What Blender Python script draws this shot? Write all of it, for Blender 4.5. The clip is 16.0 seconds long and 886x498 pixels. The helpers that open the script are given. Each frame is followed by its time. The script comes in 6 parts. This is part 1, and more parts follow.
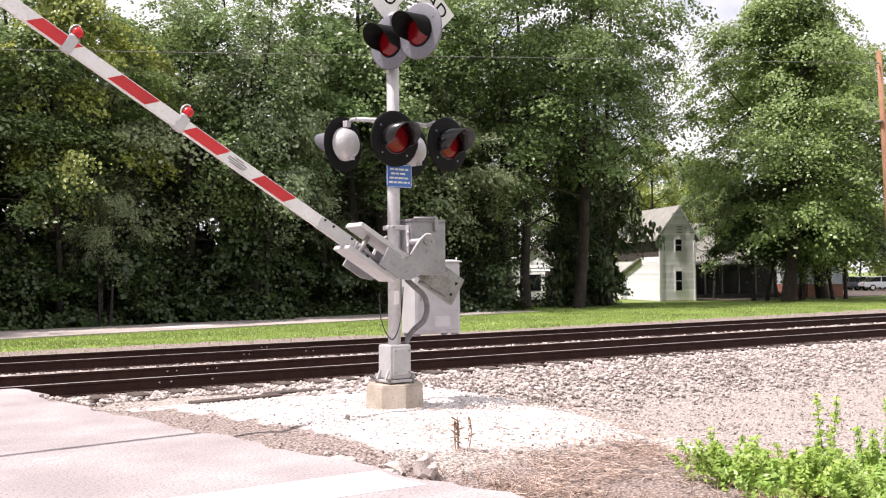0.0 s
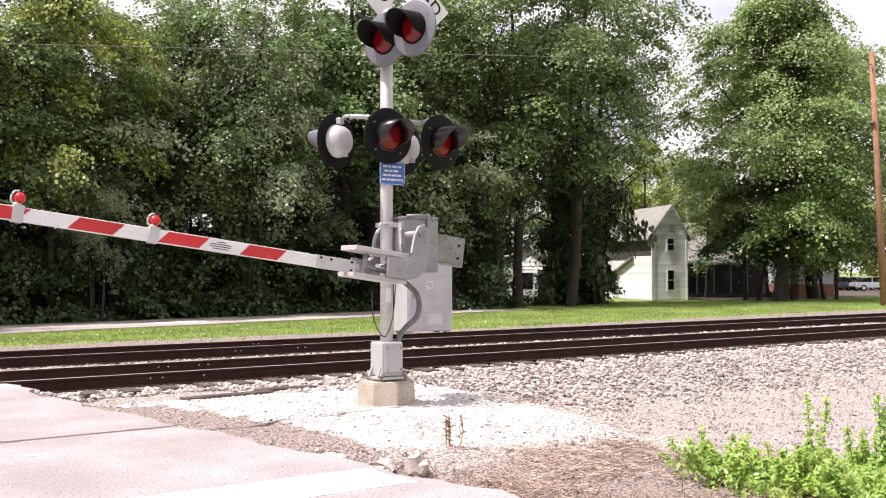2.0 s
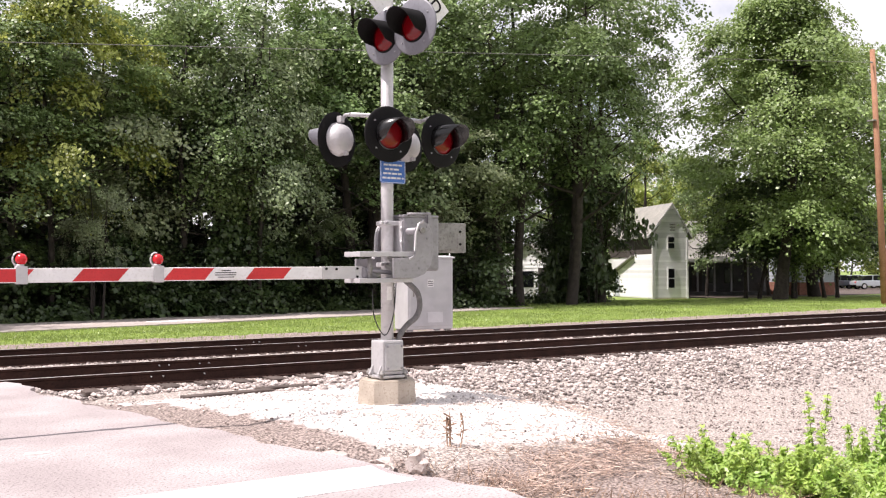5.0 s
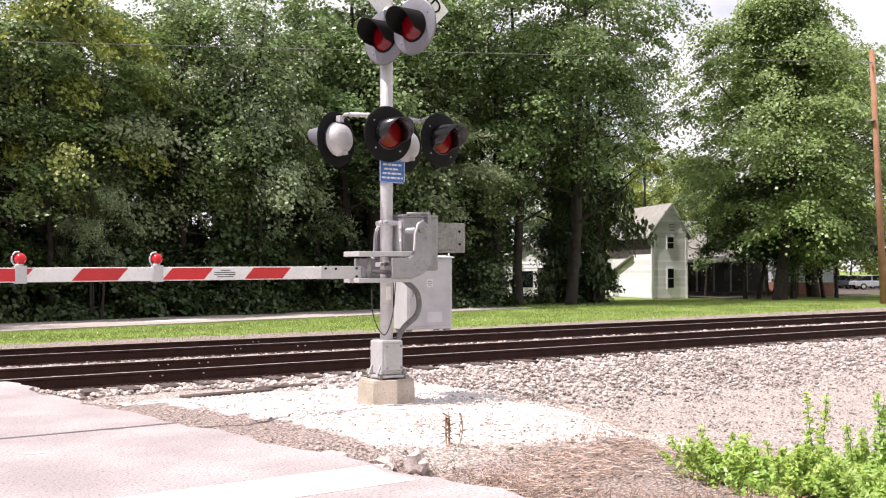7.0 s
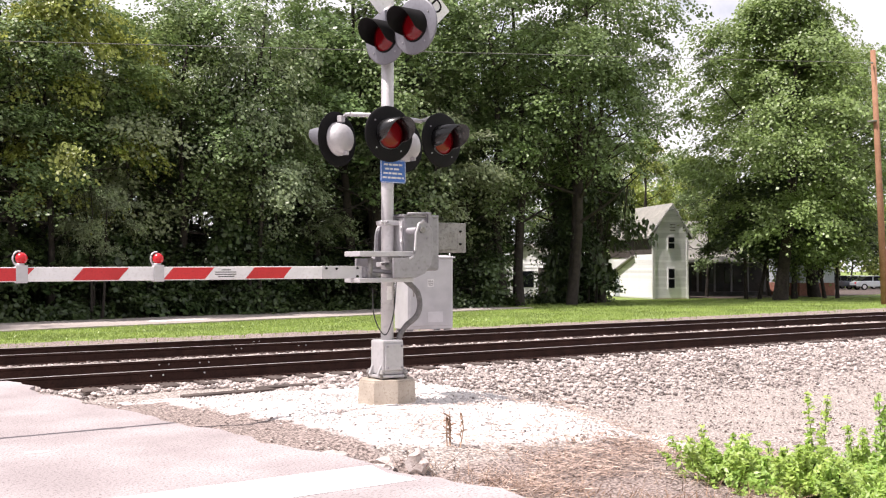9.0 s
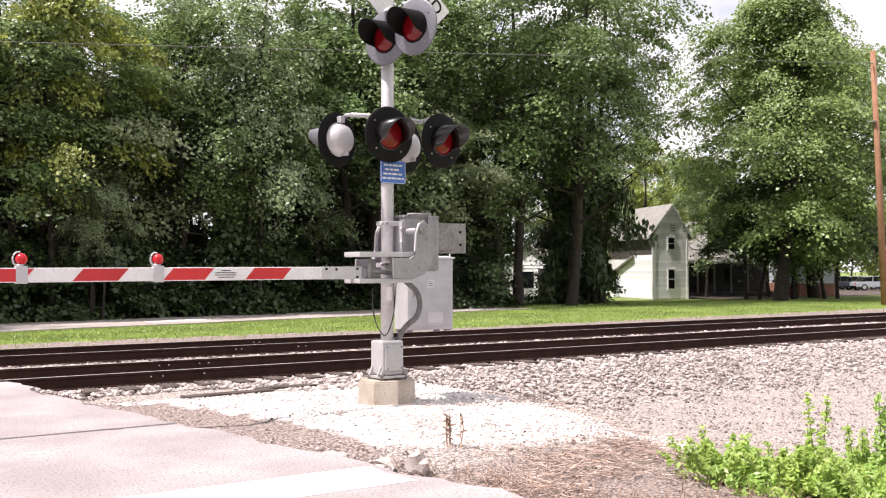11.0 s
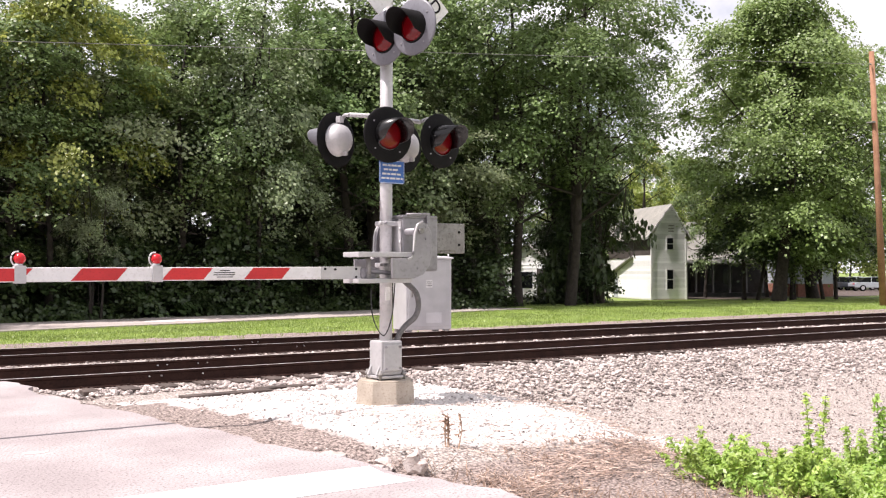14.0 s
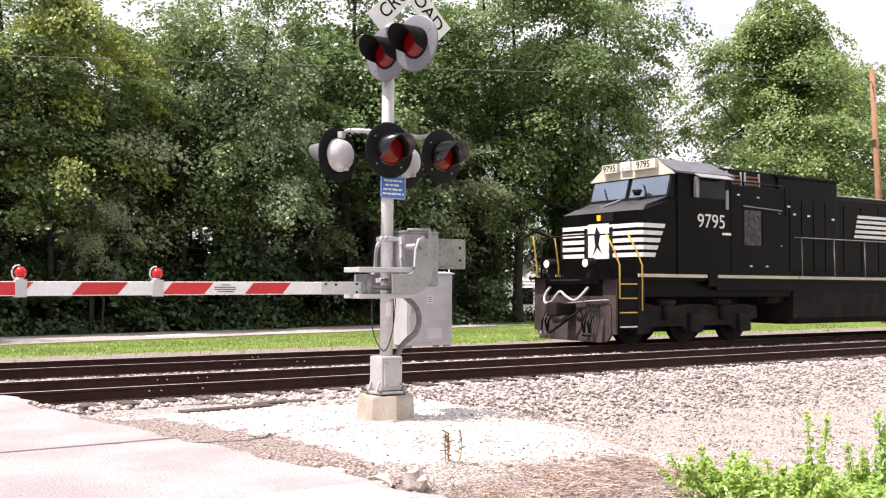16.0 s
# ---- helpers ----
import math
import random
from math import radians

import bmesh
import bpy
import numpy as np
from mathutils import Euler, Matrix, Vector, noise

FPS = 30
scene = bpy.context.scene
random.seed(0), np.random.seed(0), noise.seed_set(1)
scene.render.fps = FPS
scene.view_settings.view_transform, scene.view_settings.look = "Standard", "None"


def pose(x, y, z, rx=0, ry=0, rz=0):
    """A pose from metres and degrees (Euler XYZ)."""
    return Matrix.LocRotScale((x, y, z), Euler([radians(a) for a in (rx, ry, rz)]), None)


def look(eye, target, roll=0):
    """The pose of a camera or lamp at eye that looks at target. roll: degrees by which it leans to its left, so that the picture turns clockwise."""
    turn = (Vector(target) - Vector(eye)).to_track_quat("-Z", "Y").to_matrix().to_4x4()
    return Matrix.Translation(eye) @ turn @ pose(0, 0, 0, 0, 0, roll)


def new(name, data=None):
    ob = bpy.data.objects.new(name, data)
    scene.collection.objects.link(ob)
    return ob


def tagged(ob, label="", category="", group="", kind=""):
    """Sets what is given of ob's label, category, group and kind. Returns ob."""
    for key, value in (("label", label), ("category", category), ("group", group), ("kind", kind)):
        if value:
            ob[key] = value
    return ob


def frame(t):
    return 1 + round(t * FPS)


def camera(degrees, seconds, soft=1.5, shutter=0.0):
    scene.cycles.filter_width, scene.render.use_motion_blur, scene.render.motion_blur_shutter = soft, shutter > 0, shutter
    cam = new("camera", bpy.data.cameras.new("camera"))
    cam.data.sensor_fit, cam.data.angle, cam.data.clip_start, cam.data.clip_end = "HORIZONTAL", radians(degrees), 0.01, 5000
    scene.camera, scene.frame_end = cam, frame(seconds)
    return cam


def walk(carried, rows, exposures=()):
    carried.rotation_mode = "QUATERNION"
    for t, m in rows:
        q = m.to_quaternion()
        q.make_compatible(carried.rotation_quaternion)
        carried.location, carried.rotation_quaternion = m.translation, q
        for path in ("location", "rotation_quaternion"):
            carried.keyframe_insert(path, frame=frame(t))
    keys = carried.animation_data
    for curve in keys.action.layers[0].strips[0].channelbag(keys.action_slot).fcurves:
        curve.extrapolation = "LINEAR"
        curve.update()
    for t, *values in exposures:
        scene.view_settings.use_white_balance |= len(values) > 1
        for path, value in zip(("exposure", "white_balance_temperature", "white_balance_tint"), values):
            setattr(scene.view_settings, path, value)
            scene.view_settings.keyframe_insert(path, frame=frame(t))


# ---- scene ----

# ---------------------------------------------------------------- camera
EYE = Vector((0.0, 0.0, 1.40))
HEADING, TILT, LEAN = 56.0, 1.35, 0.0
cam = camera(49.5, 16.0, soft=1.2)
# seconds, turn to the left, turn downwards, lean (degrees)
SWAY = [(0.0, 0.457, -0.198, -0.481), (0.5, -0.143, 0.191, -0.361), (1.0, -0.314, 0.17, -0.228), (1.5, -0.102, 0.018, -0.19),
        (2.0, 0.017, -0.055, -0.106), (2.5, 0.113, 0.052, -0.099), (3.0, 0.109, 0.047, -0.099), (3.5, 0.086, 0.035, -0.074),
        (4.0, 0.076, 0.032, -0.097), (6.5, 0.017, 0.054, -0.089), (7.0, 0.012, 0.052, -0.067), (7.5, 0.062, 0.052, -0.033),
        (8.0, 0.029, 0.002, -0.023), (8.5, 0.053, 0.036, -0.033), (9.0, 0.060, 0.056, -0.008), (11.5, 0.053, 0.007, -0.026),
        (12.0, 0.043, 0.0, -0.032), (12.5, 0.0, 0.0, 0.0), (13.0, 0.005, 0.001, 0.007), (13.5, -0.001, 0.016, -0.002),
        (14.0, -0.018, 0.012, 0.047), (14.5, -0.030, -0.019, 0.118), (15.0, -0.107, -0.068, 0.277), (15.5, 0.644, -0.598, 0.210),
        (16.0, 0.037, -0.916, 0.296)]


def aim(left, down, lean):
    h, e = radians(HEADING + left), radians(TILT - down)
    way = Vector((math.cos(h) * math.cos(e), math.sin(h) * math.cos(e), math.sin(e)))
    return look(EYE, EYE + way * 10, LEAN + lean)


walk(cam, [(t, aim(a, b, c)) for t, a, b, c in SWAY], [(0.0, 0.62, 6500, 18), (15.0, 0.63, 6500, 18), (15.5, 0.68, 6500, 18), (16.0, 0.76, 6500, 17)])

# ---------------------------------------------------------------- sky and sun
SUN_FROM = Vector((-0.98, 0.2, 0.0)).normalized()
SUN_UP = radians(62)
world = bpy.data.worlds.new("sky")
scene.world = world
world.use_nodes = True
wn = world.node_tree
sky = wn.nodes.new("ShaderNodeTexSky")
sky.sky_type, sky.sun_disc = "NISHITA", False
sky.sun_elevation, sky.sun_rotation = SUN_UP, math.atan2(SUN_FROM.x, SUN_FROM.y)
# broken white cloud over the whole sky
wco = wn.nodes.new("ShaderNodeTexCoord")
wno = wn.nodes.new("ShaderNodeTexNoise")
wno.inputs["Scale"].default_value, wno.inputs["Detail"].default_value, wno.inputs["Roughness"].default_value = 2.6, 7, 0.58
wra = wn.nodes.new("ShaderNodeValToRGB")
wra.color_ramp.elements[0].position, wra.color_ramp.elements[1].position = 0.31, 0.48
wmx = wn.nodes.new("ShaderNodeMix")
wmx.data_type = "RGBA"
wmx.inputs["B"].default_value = (11.0, 11.0, 11.3, 1)
wn.links.new(wco.outputs["Generated"], wno.inputs["Vector"])
wn.links.new(wno.outputs[0], wra.inputs[0])
wn.links.new(wra.outputs[0], wmx.inputs["Factor"])
wn.links.new(sky.outputs[0], wmx.inputs["A"])
wn.links.new(wmx.outputs["Result"], wn.nodes["Background"].inputs[0])
wn.nodes["Background"].inputs[1].default_value = 0.068
sun = new("sun", bpy.data.lights.new("sun", "SUN"))
sun.data.energy, sun.data.angle, sun.data.color = 5.0, radians(0.55), (1.0, 0.95, 0.88)
sun.matrix_world = look(Vector((0, 0, 40)), Vector((0, 0, 40)) - SUN_FROM * math.cos(SUN_UP) - Vector((0, 0, math.sin(SUN_UP))))


# ---------------------------------------------------------------- materials
def surf(name, a, b, scale=6.0, rough=0.7, metal=0.0, bump=0.2, fine=60.0, c=None, spread=0.15, island=False, coat=0.0, spec=0.5):
    """Two colours in broad patches, a third in fine grain, with fine relief. Object space, metres."""
    m = bpy.data.materials.new(name)
    m.use_nodes = True
    t = m.node_tree
    p = t.nodes["Principled BSDF"]
    co = t.nodes.new("ShaderNodeTexCoord")
    n1, n2 = t.nodes.new("ShaderNodeTexNoise"), t.nodes.new("ShaderNodeTexNoise")
    n1.inputs["Scale"].default_value, n1.inputs["Detail"].default_value = scale, 5
    n2.inputs["Scale"].default_value, n2.inputs["Detail"].default_value = fine, 3
    for n in (n1, n2):
        t.links.new(co.outputs["Object"], n.inputs["Vector"])
    r = t.nodes.new("ShaderNodeValToRGB")
    r.color_ramp.elements[0].position, r.color_ramp.elements[1].position = 0.36, 0.66
    r.color_ramp.elements[0].color, r.color_ramp.elements[1].color = (*a, 1), (*b, 1)
    t.links.new(n1.outputs[0], r.inputs[0])
    mx = t.nodes.new("ShaderNodeMix")
    mx.data_type = "RGBA"
    c = c or tuple(v * 0.55 for v in a)
    mx.inputs["B"].default_value = (*c, 1)
    r2 = t.nodes.new("ShaderNodeValToRGB")
    r2.color_ramp.elements[0].position, r2.color_ramp.elements[1].position = 0.52, 0.75
    t.links.new(n2.outputs[0], r2.inputs[0])
    t.links.new(r2.outputs[0], mx.inputs["Factor"])
    t.links.new(r.outputs[0], mx.inputs["A"])
    hs = t.nodes.new("ShaderNodeHueSaturation")
    t.links.new(mx.outputs["Result"], hs.inputs["Color"])
    src = t.nodes.new("ShaderNodeNewGeometry") if island else t.nodes.new("ShaderNodeObjectInfo")
    mr = t.nodes.new("ShaderNodeMapRange")
    mr.inputs["To Min"].default_value, mr.inputs["To Max"].default_value = 1 - spread, 1 + spread
    t.links.new(src.outputs["Random Per Island" if island else "Random"], mr.inputs["Value"])
    t.links.new(mr.outputs[0], hs.inputs["Value"])
    t.links.new(hs.outputs[0], p.inputs["Base Color"])
    p.inputs["Roughness"].default_value, p.inputs["Metallic"].default_value = rough, metal
    p.inputs["Coat Weight"].default_value = coat
    p.inputs["Specular IOR Level"].default_value = spec
    bp = t.nodes.new("ShaderNodeBump")
    bp.inputs["Strength"].default_value, bp.inputs["Distance"].default_value = bump, 0.01
    t.links.new(n2.outputs[0], bp.inputs["Height"])
    t.links.new(bp.outputs[0], p.inputs["Normal"])
    return m


def leafy(name, dark, light, glow=0.35, patch=0.6):
    """Leaf: colour by leaf and by branch, light passes through."""
    m = bpy.data.materials.new(name)
    m.use_nodes = True
    t = m.node_tree
    p = t.nodes["Principled BSDF"]
    g = t.nodes.new("ShaderNodeNewGeometry")
    r = t.nodes.new("ShaderNodeValToRGB")
    r.color_ramp.elements[0].color, r.color_ramp.elements[1].color = (*dark, 1), (*light, 1)
    t.links.new(g.outputs["Random Per Island"], r.inputs[0])
    co = t.nodes.new("ShaderNodeTexCoord")
    no = t.nodes.new("ShaderNodeTexNoise")
    no.inputs["Scale"].default_value, no.inputs["Detail"].default_value = patch, 3
    t.links.new(co.outputs["Object"], no.inputs["Vector"])
    mr = t.nodes.new("ShaderNodeMapRange")
    mr.inputs["From Min"].default_value, mr.inputs["From Max"].default_value = 0.35, 0.65
    mr.inputs["To Min"].default_value, mr.inputs["To Max"].default_value = 0.72, 1.3
    t.links.new(no.outputs[0], mr.inputs["Value"])
    oi = t.nodes.new("ShaderNodeObjectInfo")
    mh = t.nodes.new("ShaderNodeMapRange")
    mh.inputs["To Min"].default_value, mh.inputs["To Max"].default_value = 0.488, 0.508
    t.links.new(oi.outputs["Random"], mh.inputs["Value"])
    tone = t.nodes.new("ShaderNodeHueSaturation")
    t.links.new(r.outputs[0], tone.inputs["Color"])
    t.links.new(mr.outputs[0], tone.inputs["Value"])
    t.links.new(mh.outputs[0], tone.inputs["Hue"])
    t.links.new(tone.outputs[0], p.inputs["Base Color"])
    p.inputs["Roughness"].default_value = 0.42
    p.inputs["Specular IOR Level"].default_value = 0.5
    tr = t.nodes.new("ShaderNodeBsdfTranslucent")
    hs = t.nodes.new("ShaderNodeHueSaturation")
    hs.inputs["Value"].default_value, hs.inputs["Hue"].default_value = 1.5, 0.485
    t.links.new(tone.outputs[0], hs.inputs["Color"])
    t.links.new(hs.outputs[0], tr.inputs["Color"])
    ms = t.nodes.new("ShaderNodeMixShader")
    ms.inputs[0].default_value = glow
    t.links.new(p.outputs[0], ms.inputs[1])
    t.links.new(tr.outputs[0], ms.inputs[2])
    t.links.new(ms.outputs[0], t.nodes["Material Output"].inputs["Surface"])
    return m


def glowing(name, col, strength, rough=0.25):
    m = bpy.data.materials.new(name)
    m.use_nodes = True
    p = m.node_tree.nodes["Principled BSDF"]
    p.inputs["Base Color"].default_value = (*col, 1)
    p.inputs["Emission Color"].default_value = (*col, 1)
    p.inputs["Emission Strength"].default_value = strength
    p.inputs["Roughness"].default_value = rough
    return m


M_asphalt = surf("worn_asphalt", (0.33, 0.288, 0.288), (0.455, 0.405, 0.405), 1.1, 0.9, 0, 1.0, 48, (0.13, 0.105, 0.108))
M_farroad = surf("pale_asphalt", (0.31, 0.27, 0.25), (0.40, 0.355, 0.33), 0.6, 0.9, 0, 0.3, 40)
M_paint_line = surf("road_paint", (0.78, 0.77, 0.76), (0.84, 0.83, 0.82), 3, 0.7, 0, 0.4, 60, (0.55, 0.53, 0.52))
M_ballast = surf("ballast_stone", (0.30, 0.255, 0.24), (0.56, 0.49, 0.46), 9, 0.9, 0, 0.5, 60, (0.12, 0.095, 0.088), 0.6, True)
M_pebble = surf("verge_pebble", (0.20, 0.16, 0.145), (0.40, 0.34, 0.315), 9, 0.9, 0, 0.5, 60, (0.10, 0.075, 0.068), 0.6, True)
M_pale = surf("pale_limestone", (0.56, 0.52, 0.5), (0.68, 0.64, 0.62), 9, 0.9, 0, 0.5, 80, (0.42, 0.38, 0.36), 0.3, True)
M_rail_side = surf("rusty_rail", (0.03, 0.014, 0.011), (0.052, 0.024, 0.018), 4, 0.8, 0.0, 0.3, 40, (0.018, 0.01, 0.008), spec=0.2)
M_rail_top = surf("polished_rail_head", (0.42, 0.37, 0.35), (0.55, 0.5, 0.48), 3, 0.45, 0.5, 0.1, 50, (0.3, 0.24, 0.22))
M_tie = surf("weathered_tie", (0.045, 0.032, 0.027), (0.10, 0.075, 0.065), 5, 0.9, 0, 0.6, 50)
M_galv = surf("galvanised_steel", (0.235, 0.225, 0.24), (0.31, 0.30, 0.315), 5, 0.5, 0.3, 0.1, 25, (0.20, 0.19, 0.20), 0.06)
M_alu = surf("silver_paint", (0.42, 0.41, 0.42), (0.5, 0.485, 0.495), 4, 0.45, 0.2, 0.1, 25, (0.38, 0.37, 0.38), 0.06)
M_dull = surf("stained_steel", (0.20, 0.19, 0.18), (0.30, 0.29, 0.28), 7, 0.6, 0.3, 0.2, 40, (0.13, 0.12, 0.115), 0.06)
M_conc = surf("concrete", (0.35, 0.30, 0.245), (0.47, 0.41, 0.345), 4, 0.9, 0, 0.4, 50, (0.26, 0.21, 0.17))
M_black = surf("black_paint", (0.0045, 0.0042, 0.005), (0.008, 0.0074, 0.008), 5, 0.7, 0, 0.1, 50, (0.011, 0.01, 0.01), 0.1, False, 0.0, 0.15)
M_black_in = surf("matt_black", (0.008, 0.008, 0.008), (0.012, 0.012, 0.012), 5, 0.85, 0, 0.1, spec=0.1)
M_red = surf("red_sheeting", (0.50, 0.016, 0.02), (0.58, 0.022, 0.026), 5, 0.45, 0, 0.1, 60, (0.40, 0.012, 0.015))
M_white = surf("white_sheeting", (0.66, 0.65, 0.65), (0.74, 0.73, 0.73), 5, 0.5, 0, 0.1, 40, (0.58, 0.56, 0.55), 0.05)
M_lens = glowing("red_lens", (0.13, 0.002, 0.004), 0.12)
M_armlamp = glowing("red_lamp", (0.42, 0.004, 0.009), 0.12)
M_blue = surf("blue_sign", (0.05, 0.15, 0.5), (0.06, 0.18, 0.56), 4, 0.5, 0, 0.05)
M_grey_plate = surf("grey_plate", (0.12, 0.12, 0.14), (0.15, 0.15, 0.17), 4, 0.45, 0, 0.05, 40, (0.11, 0.11, 0.125))
M_hood = surf("gloss_black_hood", (0.004, 0.004, 0.0045), (0.007, 0.0065, 0.007), 5, 0.26, 0, 0.05, 50, (0.01, 0.01, 0.01), spec=0.5)
M_hose = surf("grey_conduit", (0.12, 0.115, 0.115), (0.18, 0.17, 0.17), 20, 0.6, 0, 0.4, 90)
M_cable = surf("black_cable", (0.02, 0.02, 0.02), (0.03, 0.03, 0.03), 5, 0.6)
M_case = surf("case_aluminium", (0.46, 0.45, 0.47), (0.55, 0.54, 0.56), 2.5, 0.45, 0.25, 0.1, 40, (0.48, 0.47, 0.48))
M_siding = surf("white_siding", (0.7, 0.7, 0.7), (0.78, 0.78, 0.78), 1.0, 0.7, 0, 0.1, 20, (0.6, 0.6, 0.58))
M_brown = surf("brown_boards", (0.045, 0.035, 0.032), (0.07, 0.055, 0.05), 2, 0.8)
M_roof = surf("grey_shingles", (0.2, 0.195, 0.18), (0.27, 0.26, 0.235), 1.2, 0.9, 0, 0.6, 12, (0.15, 0.145, 0.13))
M_glass = surf("dark_glass", (0.008, 0.009, 0.01), (0.014, 0.015, 0.017), 1, 0.08, 0, 0.0, spec=0.14)
M_bluewall = surf("pale_blue_siding", (0.42, 0.45, 0.5), (0.48, 0.51, 0.56), 1.0, 0.7)
# boards coloured dark to stand in for the shade of porch and trees
M_porch = surf("porch_boards_painted_shade", (0.05, 0.05, 0.05), (0.085, 0.083, 0.08), 1.5, 0.8)
M_brick = surf("brick_red", (0.2, 0.09, 0.06), (0.27, 0.12, 0.085), 3, 0.9, 0, 0.3, 15)
M_bark = surf("bark", (0.024, 0.019, 0.015), (0.05, 0.04, 0.034), 4, 0.95, 0, 1.0, 18, (0.014, 0.011, 0.009))
M_polewood = surf("brown_pole", (0.26, 0.13, 0.075), (0.34, 0.18, 0.11), 2, 0.9, 0, 0.4, 20)
M_dead = surf("dry_stalks", (0.26, 0.17, 0.12), (0.4, 0.28, 0.2), 6, 0.95, 0, 0.2, 40, None, 0.4, True)
M_straw = surf("bleached_straw", (0.46, 0.34, 0.28), (0.64, 0.51, 0.44), 4, 0.9, 0, 0.2, 40, (0.30, 0.20, 0.16), 0.45, True)
# leaf colour darkened to stand in for the shade under the crowns
M_leaf_s = leafy("leaf_painted_shade", (0.03, 0.053, 0.017), (0.068, 0.105, 0.034), 0.24)
M_grass = leafy("grass_blade", (0.16, 0.235, 0.05), (0.33, 0.41, 0.12), 0.3, 0.35)
M_weed = leafy("weed_leaf", (0.22, 0.345, 0.06), (0.42, 0.59, 0.155), 0.4)
M_rock = surf("weathered_limestone", (0.4, 0.34, 0.31), (0.58, 0.52, 0.5), 9, 0.9, 0, 0.8, 40, (0.26, 0.17, 0.14))
M_leaf_a = leafy("leaf_mid_green", (0.095, 0.15, 0.05), (0.20, 0.28, 0.11), 0.3)
M_leaf_b = leafy("leaf_yellow_green", (0.18, 0.23, 0.045), (0.33, 0.39, 0.11), 0.3)
M_leaf_c = leafy("leaf_grey_green", (0.14, 0.18, 0.09), (0.27, 0.32, 0.18), 0.22)
M_leaf_d = leafy("leaf_maple", (0.125, 0.185, 0.055), (0.235, 0.315, 0.11), 0.32)


# ---------------------------------------------------------------- mesh helpers
def box(bm, x0, x1, y0, y1, z0, z1, bevel=0.0):
    r = bmesh.ops.create_cube(bm, size=1)
    bmesh.ops.transform(bm, verts=r["verts"], matrix=Matrix.Translation(((x0 + x1) / 2, (y0 + y1) / 2, (z0 + z1) / 2)) @ Matrix.Diagonal((x1 - x0, y1 - y0, z1 - z0, 1)))
    if bevel:
        es = {e for v in r["verts"] for e in v.link_edges}
        bmesh.ops.bevel(bm, geom=list(es), offset=bevel, segments=2, affect="EDGES", profile=0.6)


def boxed(*b, bevel=0.0):
    bm = bmesh.new()
    box(bm, *b, bevel=bevel)
    return bm


def tube(bm, pts, radii, sides=8, caps=True):
    """A round tube along points."""
    pts = [Vector(p) for p in pts]
    if not hasattr(radii, "__len__"):
        radii = [radii] * len(pts)
    rings, up = [], None
    for i, p in enumerate(pts):
        d = (pts[min(i + 1, len(pts) - 1)] - pts[max(i - 1, 0)]).normalized()
        if up is None or abs(up.dot(d)) > 0.95:
            up = Vector((0, 0, 1)) if abs(d.z) < 0.9 else Vector((1, 0, 0))
        a = d.cross(up).normalized()
        b = d.cross(a).normalized()
        rings.append([bm.verts.new(p + (a * math.cos(k * math.tau / sides) + b * math.sin(k * math.tau / sides)) * radii[i]) for k in range(sides)])
    for r0, r1 in zip(rings, rings[1:]):
        for k in range(sides):
            f = bm.faces.new((r0[k], r0[(k + 1) % sides], r1[(k + 1) % sides], r1[k]))
            f.smooth = True
    if caps:
        bm.faces.new(rings[0])
        bm.faces.new(list(reversed(rings[-1])))


def tubed(pts, radii, sides=8):
    bm = bmesh.new()
    tube(bm, pts, radii, sides)
    bmesh.ops.recalc_face_normals(bm, faces=bm.faces)
    return bm


def curved(pts, n=6):
    """Points of a smooth curve through the given ones."""
    p = [Vector(q) for q in pts]
    out = []
    for i in range(len(p) - 1):
        a, b, c, d = p[max(i - 1, 0)], p[i], p[i + 1], p[min(i + 2, len(p) - 1)]
        for k in range(n):
            t = k / n
            out.append(0.5 * (2 * b + (c - a) * t + (2 * a - 5 * b + 4 * c - d) * t * t + (3 * b - a - 3 * c + d) * t ** 3))
    return out + [p[-1]]


def prism(bm, outline, axis, lo, hi):
    """Extrudes an outline of 2D points along x, y or z. The two numbers are the other axes in order."""
    def at(p, h):
        return {"x": (h, p[0], p[1]), "y": (p[0], h, p[1]), "z": (p[0], p[1], h)}[axis]
    a = [bm.verts.new(at(p, lo)) for p in outline]
    b = [bm.verts.new(at(p, hi)) for p in outline]
    fs = [bm.faces.new(a), bm.faces.new(list(reversed(b)))]
    n = len(outline)
    for k in range(n):
        fs.append(bm.faces.new((a[k], b[k], b[(k + 1) % n], a[(k + 1) % n])))
    bmesh.ops.recalc_face_normals(bm, faces=fs)


def prismed(outline, axis, lo, hi, bevel=0.0):
    bm = bmesh.new()
    prism(bm, outline, axis, lo, hi)
    if bevel:
        bmesh.ops.bevel(bm, geom=list(bm.edges), offset=bevel, segments=2, affect="EDGES", profile=0.6)
    return bm


def part(name, bm, material, parent=None, label="", m=None):
    me = bpy.data.meshes.new(name)
    bm.to_mesh(me)
    bm.free()
    me.materials.append(material)
    ob = new(name, me)
    ob.parent = parent
    if m is not None:
        ob.matrix_basis = m
    return tagged(ob, label)


def thing(name, m, label, category, group="", kind=""):
    ob = new(name)
    ob.empty_display_size = 0.1
    ob.matrix_basis = m
    return tagged(ob, label, category, group, kind)


